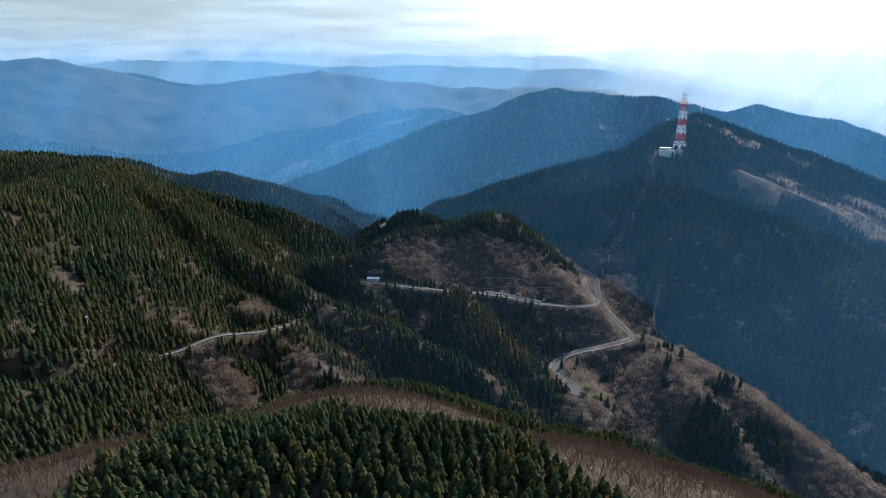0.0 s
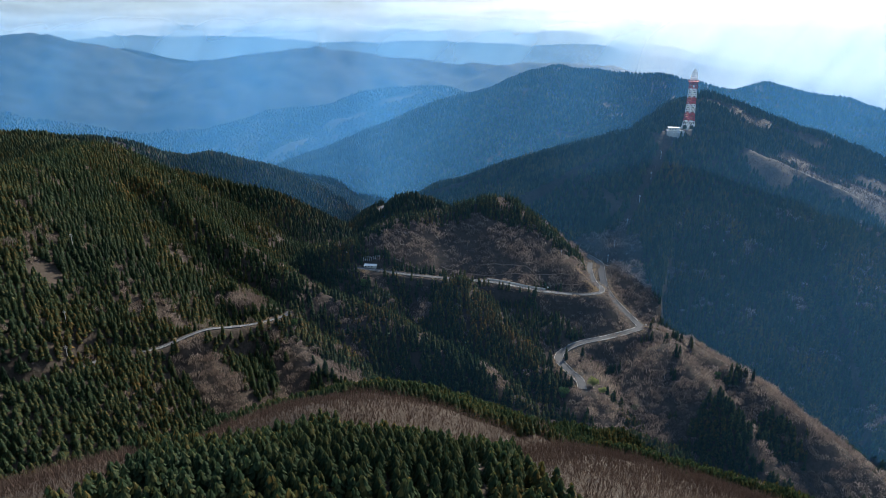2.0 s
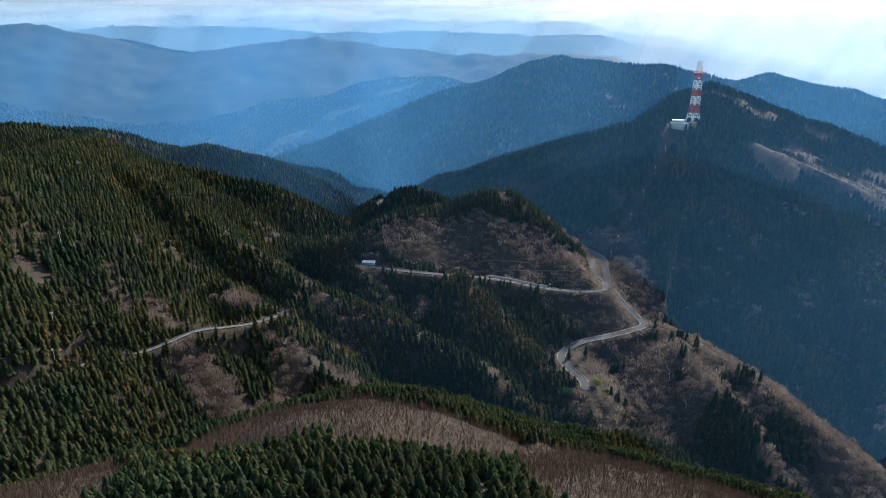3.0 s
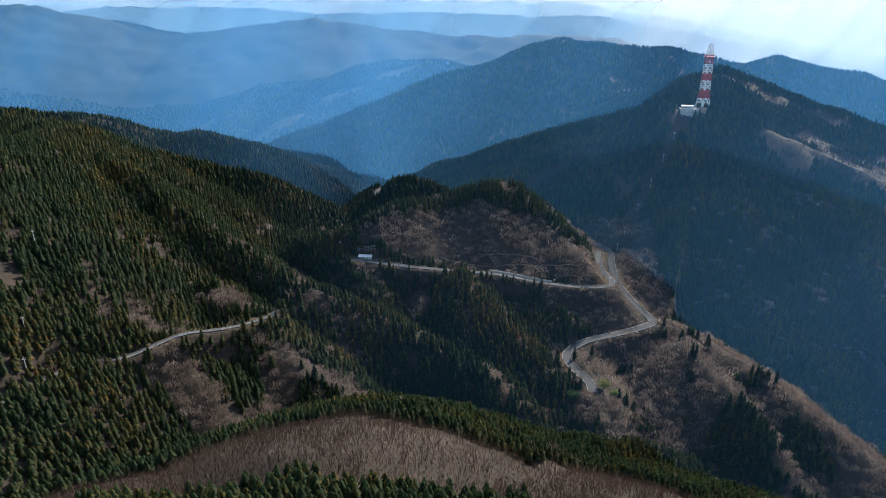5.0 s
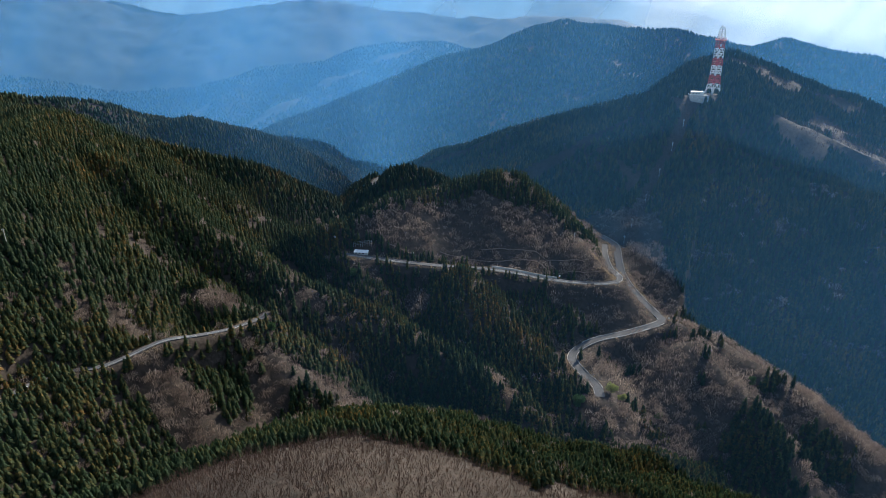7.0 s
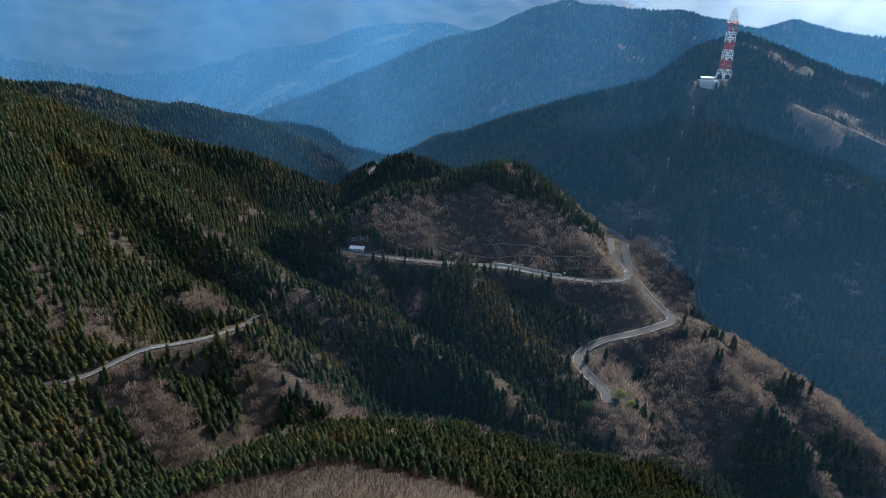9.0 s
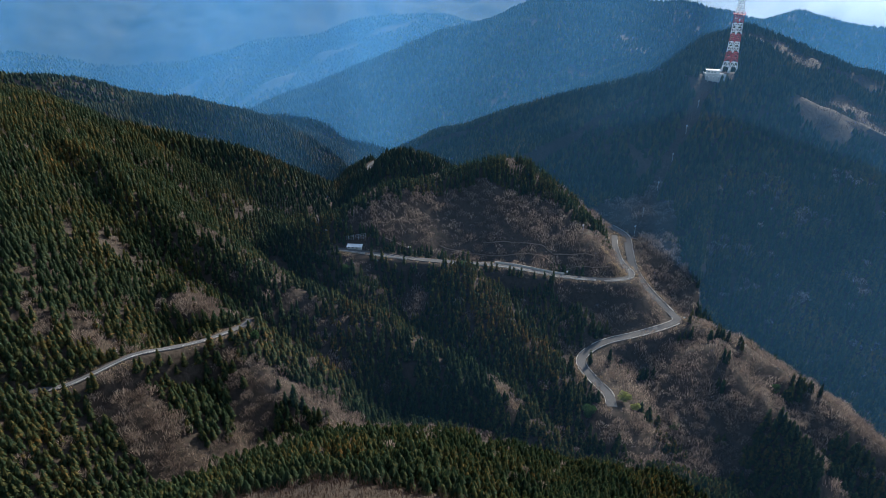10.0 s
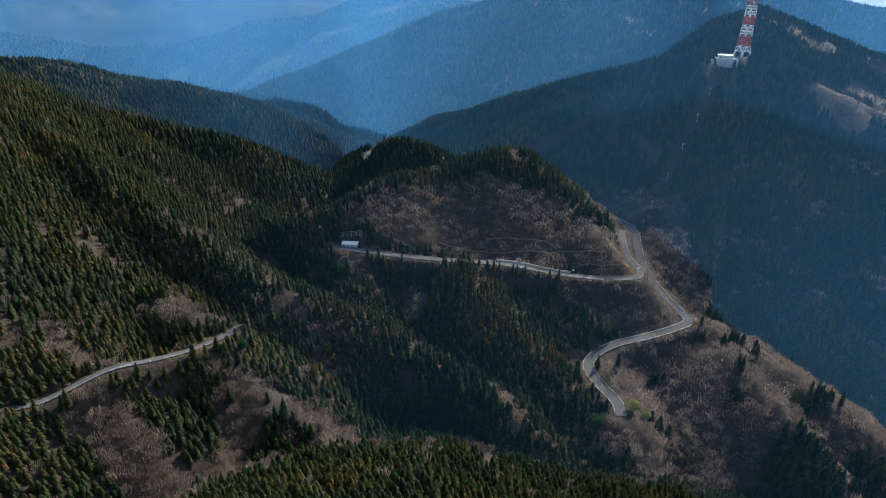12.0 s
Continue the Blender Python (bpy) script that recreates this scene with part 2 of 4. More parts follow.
# each ridge: its crest line, then the fall to its left and to its right (seen along the line) and how rounded the crest is
RIDGES = (
    # the dome below the camera
    (((-420, 20, 120), (-250, 40, 165), (-160, 60, 183), (-95, 80, 190), (-30, 95, 188), (35, 95, 178), (75, 100, 163), (110, 112, 140), (150, 128, 104), (200, 152, 58), (280, 190, -5), (360, 220, -60)), 0.68, 0.6, 25),
    (((-40, 95, 188), (-40, 160, 163), (-38, 205, 138), (-30, 235, 112), (-15, 280, 70)), 0.68, 0.68, 25),
    # the mountain with the hollow below the left road, and its two spurs
    (((-360, 150, 175), (-330, 260, 190), (-315, 380, 200), (-350, 600, 186), (-430, 720, 166), (-560, 850, 150), (-676, 900, 146), (-900, 950, 150)), 0.5, 0.68, 20),
    (((-345, 560, 188), (-250, 510, 164), (-215, 480, 148), (-170, 462, 127), (-122, 442, 107), (-85, 437, 92), (-54, 428, 81), (-8, 408, 62), (33, 387, 56), (56, 368, 42), (68, 352, 30)), 0.85, 0.85, 5),
    (((-160, 400, 118), (-116, 374, 103), (-80, 350, 80), (-50, 332, 62), (-25, 316, 44)), 0.85, 0.8, 6),
    (((-315, 380, 198), (-230, 352, 150), (-180, 332, 116), (-160, 328, 108), (-152, 316, 92)), 0.75, 0.75, 8),
    (((-330, 260, 190), (-250, 252, 126), (-200, 256, 100), (-160, 258, 82)), 0.6, 0.6, 10),
    # the central hill, from the small building over its top and down the long right ridge
    (((-125, 528, 100), (-80, 530, 111), (-53, 546, 123), (-28, 560, 125), (-6, 573, 124), (12, 584, 128), (40, 596, 133), (68, 601, 130), (86, 588, 119), (103, 568, 107), (118, 540, 90), (147, 502, 71), (180, 478, 48),
      (208, 448, 50), (228, 408, 48), (248, 376, 42), (276, 348, 26), (312, 318, 2), (370, 285, -34)), 0.95, 0.78, 6),
    (((14, 488, 88), (16, 468, 90), (34, 448, 74), (62, 425, 54), (85, 400, 38), (84, 372, 26)), 0.75, 0.75, 5),
    (((-72, 505, 95), (-62, 470, 84), (-46, 447, 66), (-22, 430, 46)), 0.75, 0.75, 5),
    (((104, 470, 56), (110, 440, 42), (112, 410, 38), (112, 388, 36), (140, 350, 12), (170, 320, -5)), 0.6, 0.6, 6),
    (((193, 432, 52), (203, 402, 45), (212, 376, 42), (214, 348, 33), (232, 325, 14), (250, 300, -5)), 0.8, 0.85, 6),
    (((190, 430, 50), (172, 400, 33), (160, 370, 18), (152, 345, 2)), 0.6, 0.6, 6),
    (((40, 235, 108), (86, 300, 56), (121, 322, 38), (163, 334, 15)), 0.7, 0.7, 10),
    # the saddle and the knoll behind the hill
    (((70, 602, 124), (45, 640, 100), (18, 680, 96), (-6, 690, 106), (-30, 700, 112), (-46, 703, 110), (-62, 720, 92), (-78, 745, 86), (-120, 800, 60), (-170, 900, 30)), 0.72, 0.72, 6),
    (((80, 600, 118), (130, 600, 84), (172, 594, 66), (205, 590, 56)), 0.6, 0.5, 8),
    # the tower mountain
    (((-60, 960, 35), (16, 900, 70), (98, 860, 118), (173, 826, 150), (225, 780, 172), (274, 752, 183), (308, 757, 186), (345, 740, 174), (392, 715, 157), (440, 730, 138), (480, 738, 118), (560, 715, 78), (650, 690, 30), (780, 650, -30)), 0.45, 0.68, 8),
    (((308, 757, 186), (294, 690, 136), (278, 640, 92), (264, 600, 55)), 0.66, 0.66, 10),
    (((392, 715, 157), (432, 640, 100), (466, 565, 36), (500, 500, -30)), 0.64, 0.64, 12),
    (((440, 730, 138), (452, 772, 142), (470, 810, 140), (500, 850, 150)), 0.45, 0.4, 10),
    (((345, 820, 194), (381, 900, 212), (443, 900, 195), (523, 880, 164), (652, 850, 118), (800, 810, 60), (1000, 780, -20)), 0.45, 0.6, 12),
    # spurs of the wooded mountain above the valley
    (((-350, 600, 186), (-275, 592, 150), (-200, 582, 108), (-150, 575, 84)), 0.62, 0.62, 8),
    (((-375, 640, 180), (-300, 668, 146), (-258, 672, 135), (-236, 672, 129), (-200, 668, 120), (-162, 665, 95), (-131, 662, 72), (-110, 660, 50)), 0.6, 0.6, 8),
    (((-480, 790, 158), (-400, 805, 130), (-325, 800, 104), (-260, 790, 74)), 0.6, 0.6, 8),
    # the left-hand hills behind
    (((-520, 860, 130), (-430, 885, 118), (-405, 905, 116), (-352, 905, 123), (-292, 905, 110), (-232, 905, 84), (-163, 905, 47), (-110, 930, 20)), 0.5, 0.5, 12),
    (((-1200, 1000, 150), (-900, 1050, 140), (-676, 1080, 125), (-608, 1100, 113), (-550, 1200, 72), (-480, 1300, 20)), 0.42, 0.42, 20),
    # the great mountain behind the tower
    (((-60, 1480, 110), (51, 1450, 158), (156, 1450, 186), (260, 1450, 226), (367, 1450, 210), (526, 1450, 199), (676, 1450, 171), (747, 1450, 184), (891, 1450, 158), (1058, 1450, 112), (1300, 1430, 50), (1700, 1400, -60)), 0.4, 0.4, 20),
    (((51, 1450, 158), (-90, 1245, 76), (-170, 1110, 12)), 0.45, 0.45, 15),
    (((156, 1450, 184), (70, 1300, 95), (30, 1162, 36), (0, 1050, 0)), 0.45, 0.45, 15),
    (((367, 1450, 210), (320, 1250, 150), (280, 1080, 100)), 0.45, 0.45, 15),
    (((747, 1450, 184), (780, 1250, 110), (850, 1050, 20)), 0.45, 0.45, 15),
    (((260, 1450, 226), (205, 1320, 160), (160, 1200, 98)), 0.5, 0.5, 12),
    (((526, 1450, 199), (500, 1300, 150), (470, 1150, 112)), 0.5, 0.5, 12),
    (((676, 1450, 171), (655, 1260, 118), (640, 1090, 62)), 0.5, 0.5, 12),
    (((891, 1450, 158), (960, 1250, 84), (1010, 1100, 20)), 0.5, 0.5, 12),
    # middle distance
    (((-1500, 2250, -120), (-1025, 2300, -80), (-850, 2300, -32), (-634, 2300, 24), (-402, 2300, 45), (-170, 2300, 106), (-4, 2300, 116), (100, 2300, 86), (260, 2350, 40)), 0.4, 0.38, 25),
    (((-4, 2300, 116), (-180, 2150, 70), (-318, 2053, 30), (-420, 1850, -10), (-480, 1650, -60)), 0.4, 0.4, 20),
    (((-634, 2300, 24), (-700, 2050, -40), (-720, 1800, -110)), 0.4, 0.4, 20),
)
FAR_RIDGES = (
    (((-3600, 3300, 260), (-2326, 3400, 287), (-2144, 3400, 305), (-1885, 3400, 257), (-1566, 3400, 185), (-1301, 3400, 141), (-1056, 3400, 185), (-904, 3400, 214), (-664, 3400, 228), (-396, 3400, 193),
      (-246, 3400, 170), (-6, 3400, 156), (265, 3400, 132), (600, 3380, 60)), 0.3, 0.3, 30),
    (((-2144, 3400, 305), (-1900, 3000, 120), (-1700, 2700, -60)), 0.3, 0.3, 30),
    (((-664, 3400, 228), (-700, 3000, 80), (-800, 2750, -60)), 0.3, 0.3, 30),
    (((100, 3250, 20), (166, 3200, 53), (391, 3200, 158), (575, 3200, 164), (848, 3200, 123), (1100, 3150, 40)), 0.3, 0.3, 30),
    (((-2600, 3950, 220), (-2088, 3900, 251), (-1847, 3900, 267), (-1579, 3900, 228), (-1310, 3900, 182), (-1000, 3900, 120)), 0.3, 0.3, 30),
    (((-4200, 4500, 240), (-3070, 4500, 255), (-1883, 4500, 330), (-1414, 4500, 326), (-868, 4500, 311), (-320, 4500, 322), (266, 4500, 307), (775, 4500, 311), (1170, 4500, 255), (1846, 4500, 150), (2600, 4500, 20)), 0.25, 0.25, 30),
)

# the two roads and the side branch: x, y, z
ROAD_UPPER = ((-80, 503, 95.5), (-62, 499, 95), (-9, 496, 89), (47, 499, 83), (89, 498, 75), (122, 499, 71), (142, 500, 71), (150, 508, 71), (147, 530, 71), (150, 560, 71), (156, 585, 70))
ROAD_LOWER = ((150, 620, 70), (160, 600, 70), (167, 585, 68), (163, 560, 66), (160, 530, 62), (166, 505, 56), (176, 484, 50), (178, 474, 49), (166, 467, 48), (145, 460, 46), (120, 453, 44), (104, 444, 41), (98, 432, 40), (103, 415, 39), (109, 400, 39), (109, 388, 38))
ROAD_SIDE = ((167, 585, 68), (180, 592, 63), (203, 585, 59), (214, 582, 57))
ROAD_LEFT = ((-112, 384, 106), (-114, 377, 106), (-128, 358, 109), (-142, 344, 113), (-156, 333, 116), (-178, 314, 113), (-194, 306, 114), (-206, 290, 116), (-211, 270, 117), (-226, 252, 117), (-250, 238, 117))
ROAD_FAR = ((-66, 760, 88), (-76, 745, 88), (-78, 725, 88), (-72, 705, 86))


def spline(points, step=3.0):
    """A smooth line through points, with places every step metres."""
    p = np.array(points, float)
    p = np.vstack([2 * p[0] - p[1], p, 2 * p[-1] - p[-2]])
    out = []
    for a, b, c, d in zip(p[:-3], p[1:-2], p[2:-1], p[3:]):
        n = max(2, int(np.linalg.norm(c - b) / step))
        s = np.linspace(0, 1, n, endpoint=False)[:, None]
        out.append(0.5 * (2 * b + (c - a) * s + (2 * a - 5 * b + 4 * c - d) * s**2 + (3 * b - a - 3 * c + d) * s**3))
    return np.vstack(out + [p[-2][None]])


ROADS = {"upper": (spline(ROAD_UPPER), 5.0), "lower": (spline(ROAD_LOWER), 6.6), "side": (spline(ROAD_SIDE), 4.2), "left": (spline(ROAD_LEFT), 3.5), "far": (spline(ROAD_FAR), 4.5)}


def crest_height(x, y, ridges, best):
    for line, left, right, rounding in ridges:
        for (ax, ay, az), (bx, by, bz) in zip(line[:-1], line[1:]):
            dx, dy = bx - ax, by - ay
            s = np.clip(((x - ax) * dx + (y - ay) * dy) / (dx * dx + dy * dy), 0, 1)
            ox, oy = x - ax - s * dx, y - ay - s * dy
            side = dx * oy - dy * ox
            fall = np.where(side > 0, left, right)
            d = np.sqrt(ox * ox + oy * oy + rounding**2) - rounding
            best = np.maximum(best, az + s * (bz - az) - fall * d)
    return best


def road_gap(x, y):
    """Distance to the nearest road's middle, and that road's height there."""
    far, level = np.full(np.shape(x), 1e9), np.zeros(np.shape(x))
    near = (np.abs(x) < 330) & (y > 200) & (y < 800)
    xs, ys = np.asarray(x)[near], np.asarray(y)[near]
    d_best, z_best = np.full(xs.shape, 1e9), np.zeros(xs.shape)
    for line, width in ROADS.values():
        for px, py, pz in line:
            d = np.hypot(xs - px, ys - py) - width / 2
            better = d < d_best
            d_best[better], z_best[better] = d[better], pz
    far[near], level[near] = d_best, z_best
    return far, level


def height(x, y):
    x, y = np.asarray(x, float), np.asarray(y, float)
    wx = x + 9 * fbm(x, y, 90, 3, 40) * np.clip((y + 300) / 900, 0.3, 3)
    wy = y + 9 * fbm(x, y, 90, 3, 50) * np.clip((y + 300) / 900, 0.3, 3)
    h = crest_height(wx, wy, RIDGES, np.full(x.shape, -1e3))
    h = crest_height(x, y, FAR_RIDGES, h)
    floor = np.interp(y, (0, 400, 900, 1500, 3000, 5000), (-40, -30, -20, -90, -150, -60)) + 6 * fbm(x, y, 300, 3, 60)
    h = np.maximum(h, floor)
    size = np.clip((y - 250) / 900, 0.25, 4)
    h = h + 4.0 * size * fbm(x, y, 70 * np.clip(size, 1, 3), 4, 7) + 0.8 * fbm(x, y, 14, 3, 11)
    h = h + 6 * np.clip((y - 640) / 200, 0, 1) * fbm(x, y, 95, 3, 19)
    far = np.clip((y - 1700) / 900, 0, 1)
    h = h + far * (27 * fbm(x, y, 300, 5, 81) + 12 * fbm(x, y, 70, 3, 85))
    gap, level = road_gap(x, y)
    w = np.clip((gap - 1.5) / 9.0, 0, 1)
    w = w * w * (3 - 2 * w)
    return np.where(gap < 12, level - 0.35 + (h - level + 0.35) * w, h)


def mesh_from(name, verts, faces, mats, parent=None, smooth=False):
    """One mesh object from arrays of places and of triangles or quads."""
    me = bpy.data.meshes.new(name)
    verts, faces = np.asarray(verts, np.float32), np.asarray(faces, np.int32)
    n, k = faces.shape
    me.vertices.add(len(verts))
    me.vertices.foreach_set("co", verts.ravel())
    me.loops.add(n * k)
    me.loops.foreach_set("vertex_index", faces.ravel())
    me.polygons.add(n)
    me.polygons.foreach_set("loop_start", np.arange(n, dtype=np.int32) * k)
    me.polygons.foreach_set("use_smooth", np.full(n, smooth))
    for m in mats if isinstance(mats, (list, tuple)) else [mats]:
        me.materials.append(m)
    me.update(calc_edges=True)
    ob = new(name, me)
    if parent:
        ob.parent = parent
    return ob


# ---- ground: one sheet to the horizon ----
def build_ground():
    rows = [-700.0, -500.0, -350.0, -250.0, -180.0, -130.0]
    while rows[-1] < 4950:
        y = rows[-1]
        rows.append(y + (4.0 if y < 200 else 2.6 if y < 620 else 2.6 + (y - 620) * 0.0125))
    ys = np.array(rows)
    us = np.linspace(-1, 1, 281)
    width = np.maximum(0.86 * (ys + 160), 0) + 260
    y = np.repeat(ys[:, None], len(us), 1)
    x = us[None, :] * width[:, None]
    z = height(x.ravel(), y.ravel()).reshape(x.shape)
    verts = np.stack([x, y, z], -1).reshape(-1, 3)
    r, c = len(ys), len(us)
    i = np.arange((r - 1) * c).reshape(r - 1, c)[:, :-1].ravel()
    faces = np.stack([i, i + 1, i + c + 1, i + c], 1)
    ground = mesh_from("ground", verts, faces, FOREST_FLOOR, smooth=True)
    tagged(ground, "steep mountain ground of brown leaf litter and dry scrub", "ground", kind="structure")
    return ground


ground = build_ground()


# ---- roads ----
def ribbon(name, line, width, mat, lift, offset=0.0, thick=0.3):
    d = np.gradient(line, axis=0)
    d[:, 2] = 0
    d /= np.linalg.norm(d, axis=1)[:, None]
    side = np.stack([d[:, 1], -d[:, 0], 0 * d[:, 0]], 1)
    mid = line + side * offset + (0, 0, lift)
    down = np.array((0, 0, -thick))
    ring = np.stack([mid - side * width / 2, mid + side * width / 2, mid + side * width / 2 + down, mid - side * width / 2 + down], 1)
    n = len(line)
    faces = []
    for k in range(n - 1):
        for a in range(4):
            b = (a + 1) % 4
            faces.append((4 * k + a, 4 * k + 4 + a, 4 * k + 4 + b, 4 * k + b))
    faces += [(0, 1, 2, 3), (4 * n - 1, 4 * n - 2, 4 * n - 3, 4 * n - 4)]
    return mesh_from(name, ring.reshape(-1, 3), faces, mat)


for key, (line, width) in ROADS.items():
    tagged(ribbon("road", line, width, ASPHALT, 0.12, thick=1.2), "narrow grey asphalt mountain road along the slope", "road", kind="structure")


# ---- tinted sheets standing in for haze in the valleys ----
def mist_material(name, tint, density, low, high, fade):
    """Tint of a sheet that stands in for haze: it lets most light by and scatters a little; its density falls off with
    height.
    """
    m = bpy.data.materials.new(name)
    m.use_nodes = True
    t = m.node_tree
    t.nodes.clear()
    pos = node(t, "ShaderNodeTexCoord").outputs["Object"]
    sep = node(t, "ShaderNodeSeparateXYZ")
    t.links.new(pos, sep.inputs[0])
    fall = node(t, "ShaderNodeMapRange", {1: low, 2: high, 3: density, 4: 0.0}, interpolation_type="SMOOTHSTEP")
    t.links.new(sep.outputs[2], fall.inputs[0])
    # light shafts painted into the density, as streaks along the slant of the sunlight
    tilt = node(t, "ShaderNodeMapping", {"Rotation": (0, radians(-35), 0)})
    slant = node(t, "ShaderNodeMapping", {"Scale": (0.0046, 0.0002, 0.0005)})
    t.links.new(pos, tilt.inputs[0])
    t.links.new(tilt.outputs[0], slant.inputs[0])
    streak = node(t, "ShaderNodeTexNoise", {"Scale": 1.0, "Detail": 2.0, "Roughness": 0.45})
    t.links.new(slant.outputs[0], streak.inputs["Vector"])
    sun_shafts = ramp(t, streak.outputs[0], (0.34, (0.1,) * 3), (0.66, (1.0,) * 3))
    fac = math_node(t, "MULTIPLY", fall.outputs[0], math_node(t, "ADD", math_node(t, "MULTIPLY", sun_shafts, 0.7), 0.65), True)
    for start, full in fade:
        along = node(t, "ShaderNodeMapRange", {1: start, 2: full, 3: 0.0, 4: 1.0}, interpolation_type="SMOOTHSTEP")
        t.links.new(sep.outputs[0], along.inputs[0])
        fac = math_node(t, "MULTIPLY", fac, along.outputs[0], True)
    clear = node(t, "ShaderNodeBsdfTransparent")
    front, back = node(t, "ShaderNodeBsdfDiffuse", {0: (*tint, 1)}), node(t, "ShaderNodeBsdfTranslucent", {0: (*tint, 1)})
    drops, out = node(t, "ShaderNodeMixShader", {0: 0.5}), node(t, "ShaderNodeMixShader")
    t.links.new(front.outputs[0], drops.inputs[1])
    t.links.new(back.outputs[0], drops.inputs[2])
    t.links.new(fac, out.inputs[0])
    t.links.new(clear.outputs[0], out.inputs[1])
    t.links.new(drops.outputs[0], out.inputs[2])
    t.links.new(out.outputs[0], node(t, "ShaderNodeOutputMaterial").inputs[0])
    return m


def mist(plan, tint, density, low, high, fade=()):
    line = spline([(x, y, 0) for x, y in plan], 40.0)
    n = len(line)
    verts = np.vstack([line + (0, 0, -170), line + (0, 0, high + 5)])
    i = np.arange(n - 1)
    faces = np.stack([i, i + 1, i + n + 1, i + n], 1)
    ob = mesh_from("haze_sheet", verts, faces, mist_material("haze", tint, density, low, high, fade), smooth=True)
    return tagged(ob, "thin tinted sheet standing in for blue haze between the mountain ridges", "haze", kind="structure")


# airlight is put into the sheet colours, paler for the farthest ones
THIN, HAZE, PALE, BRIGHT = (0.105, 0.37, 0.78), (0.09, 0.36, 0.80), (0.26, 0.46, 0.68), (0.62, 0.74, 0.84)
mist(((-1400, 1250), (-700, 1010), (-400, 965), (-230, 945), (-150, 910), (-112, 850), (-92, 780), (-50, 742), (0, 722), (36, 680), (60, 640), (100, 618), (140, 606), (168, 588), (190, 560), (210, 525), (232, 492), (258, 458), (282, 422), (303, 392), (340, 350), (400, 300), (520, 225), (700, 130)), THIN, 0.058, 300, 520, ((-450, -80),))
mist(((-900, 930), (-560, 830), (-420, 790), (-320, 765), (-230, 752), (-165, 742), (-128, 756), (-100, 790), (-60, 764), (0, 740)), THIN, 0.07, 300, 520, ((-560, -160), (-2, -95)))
# faint near sheet, added to lift the valley's dark tones like airlight
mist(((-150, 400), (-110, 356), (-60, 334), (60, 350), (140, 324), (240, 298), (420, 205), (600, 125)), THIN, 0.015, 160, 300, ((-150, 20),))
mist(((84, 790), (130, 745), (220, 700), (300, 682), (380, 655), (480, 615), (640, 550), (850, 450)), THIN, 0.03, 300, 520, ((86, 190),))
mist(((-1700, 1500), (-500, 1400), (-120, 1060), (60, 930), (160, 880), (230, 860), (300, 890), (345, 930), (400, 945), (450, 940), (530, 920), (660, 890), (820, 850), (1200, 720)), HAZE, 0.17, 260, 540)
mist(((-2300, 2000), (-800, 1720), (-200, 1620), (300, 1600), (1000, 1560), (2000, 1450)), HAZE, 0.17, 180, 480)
# whitish sheet, denser to the right, stands in for glare towards the sun
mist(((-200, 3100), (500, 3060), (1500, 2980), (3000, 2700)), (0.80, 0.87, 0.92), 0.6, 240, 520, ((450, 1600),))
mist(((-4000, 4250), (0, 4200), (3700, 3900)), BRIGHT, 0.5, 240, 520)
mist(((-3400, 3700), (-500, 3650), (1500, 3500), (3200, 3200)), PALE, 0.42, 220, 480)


# ---- vegetation ----
def ellipse(x, y, cx, cy, rx, ry, turn=0):
    c, s = math.cos(radians(turn)), math.sin(radians(turn))
    u, v = (x - cx) * c + (y - cy) * s, -(x - cx) * s + (y - cy) * c
    return (u / rx) ** 2 + (v / ry) ** 2 < 1


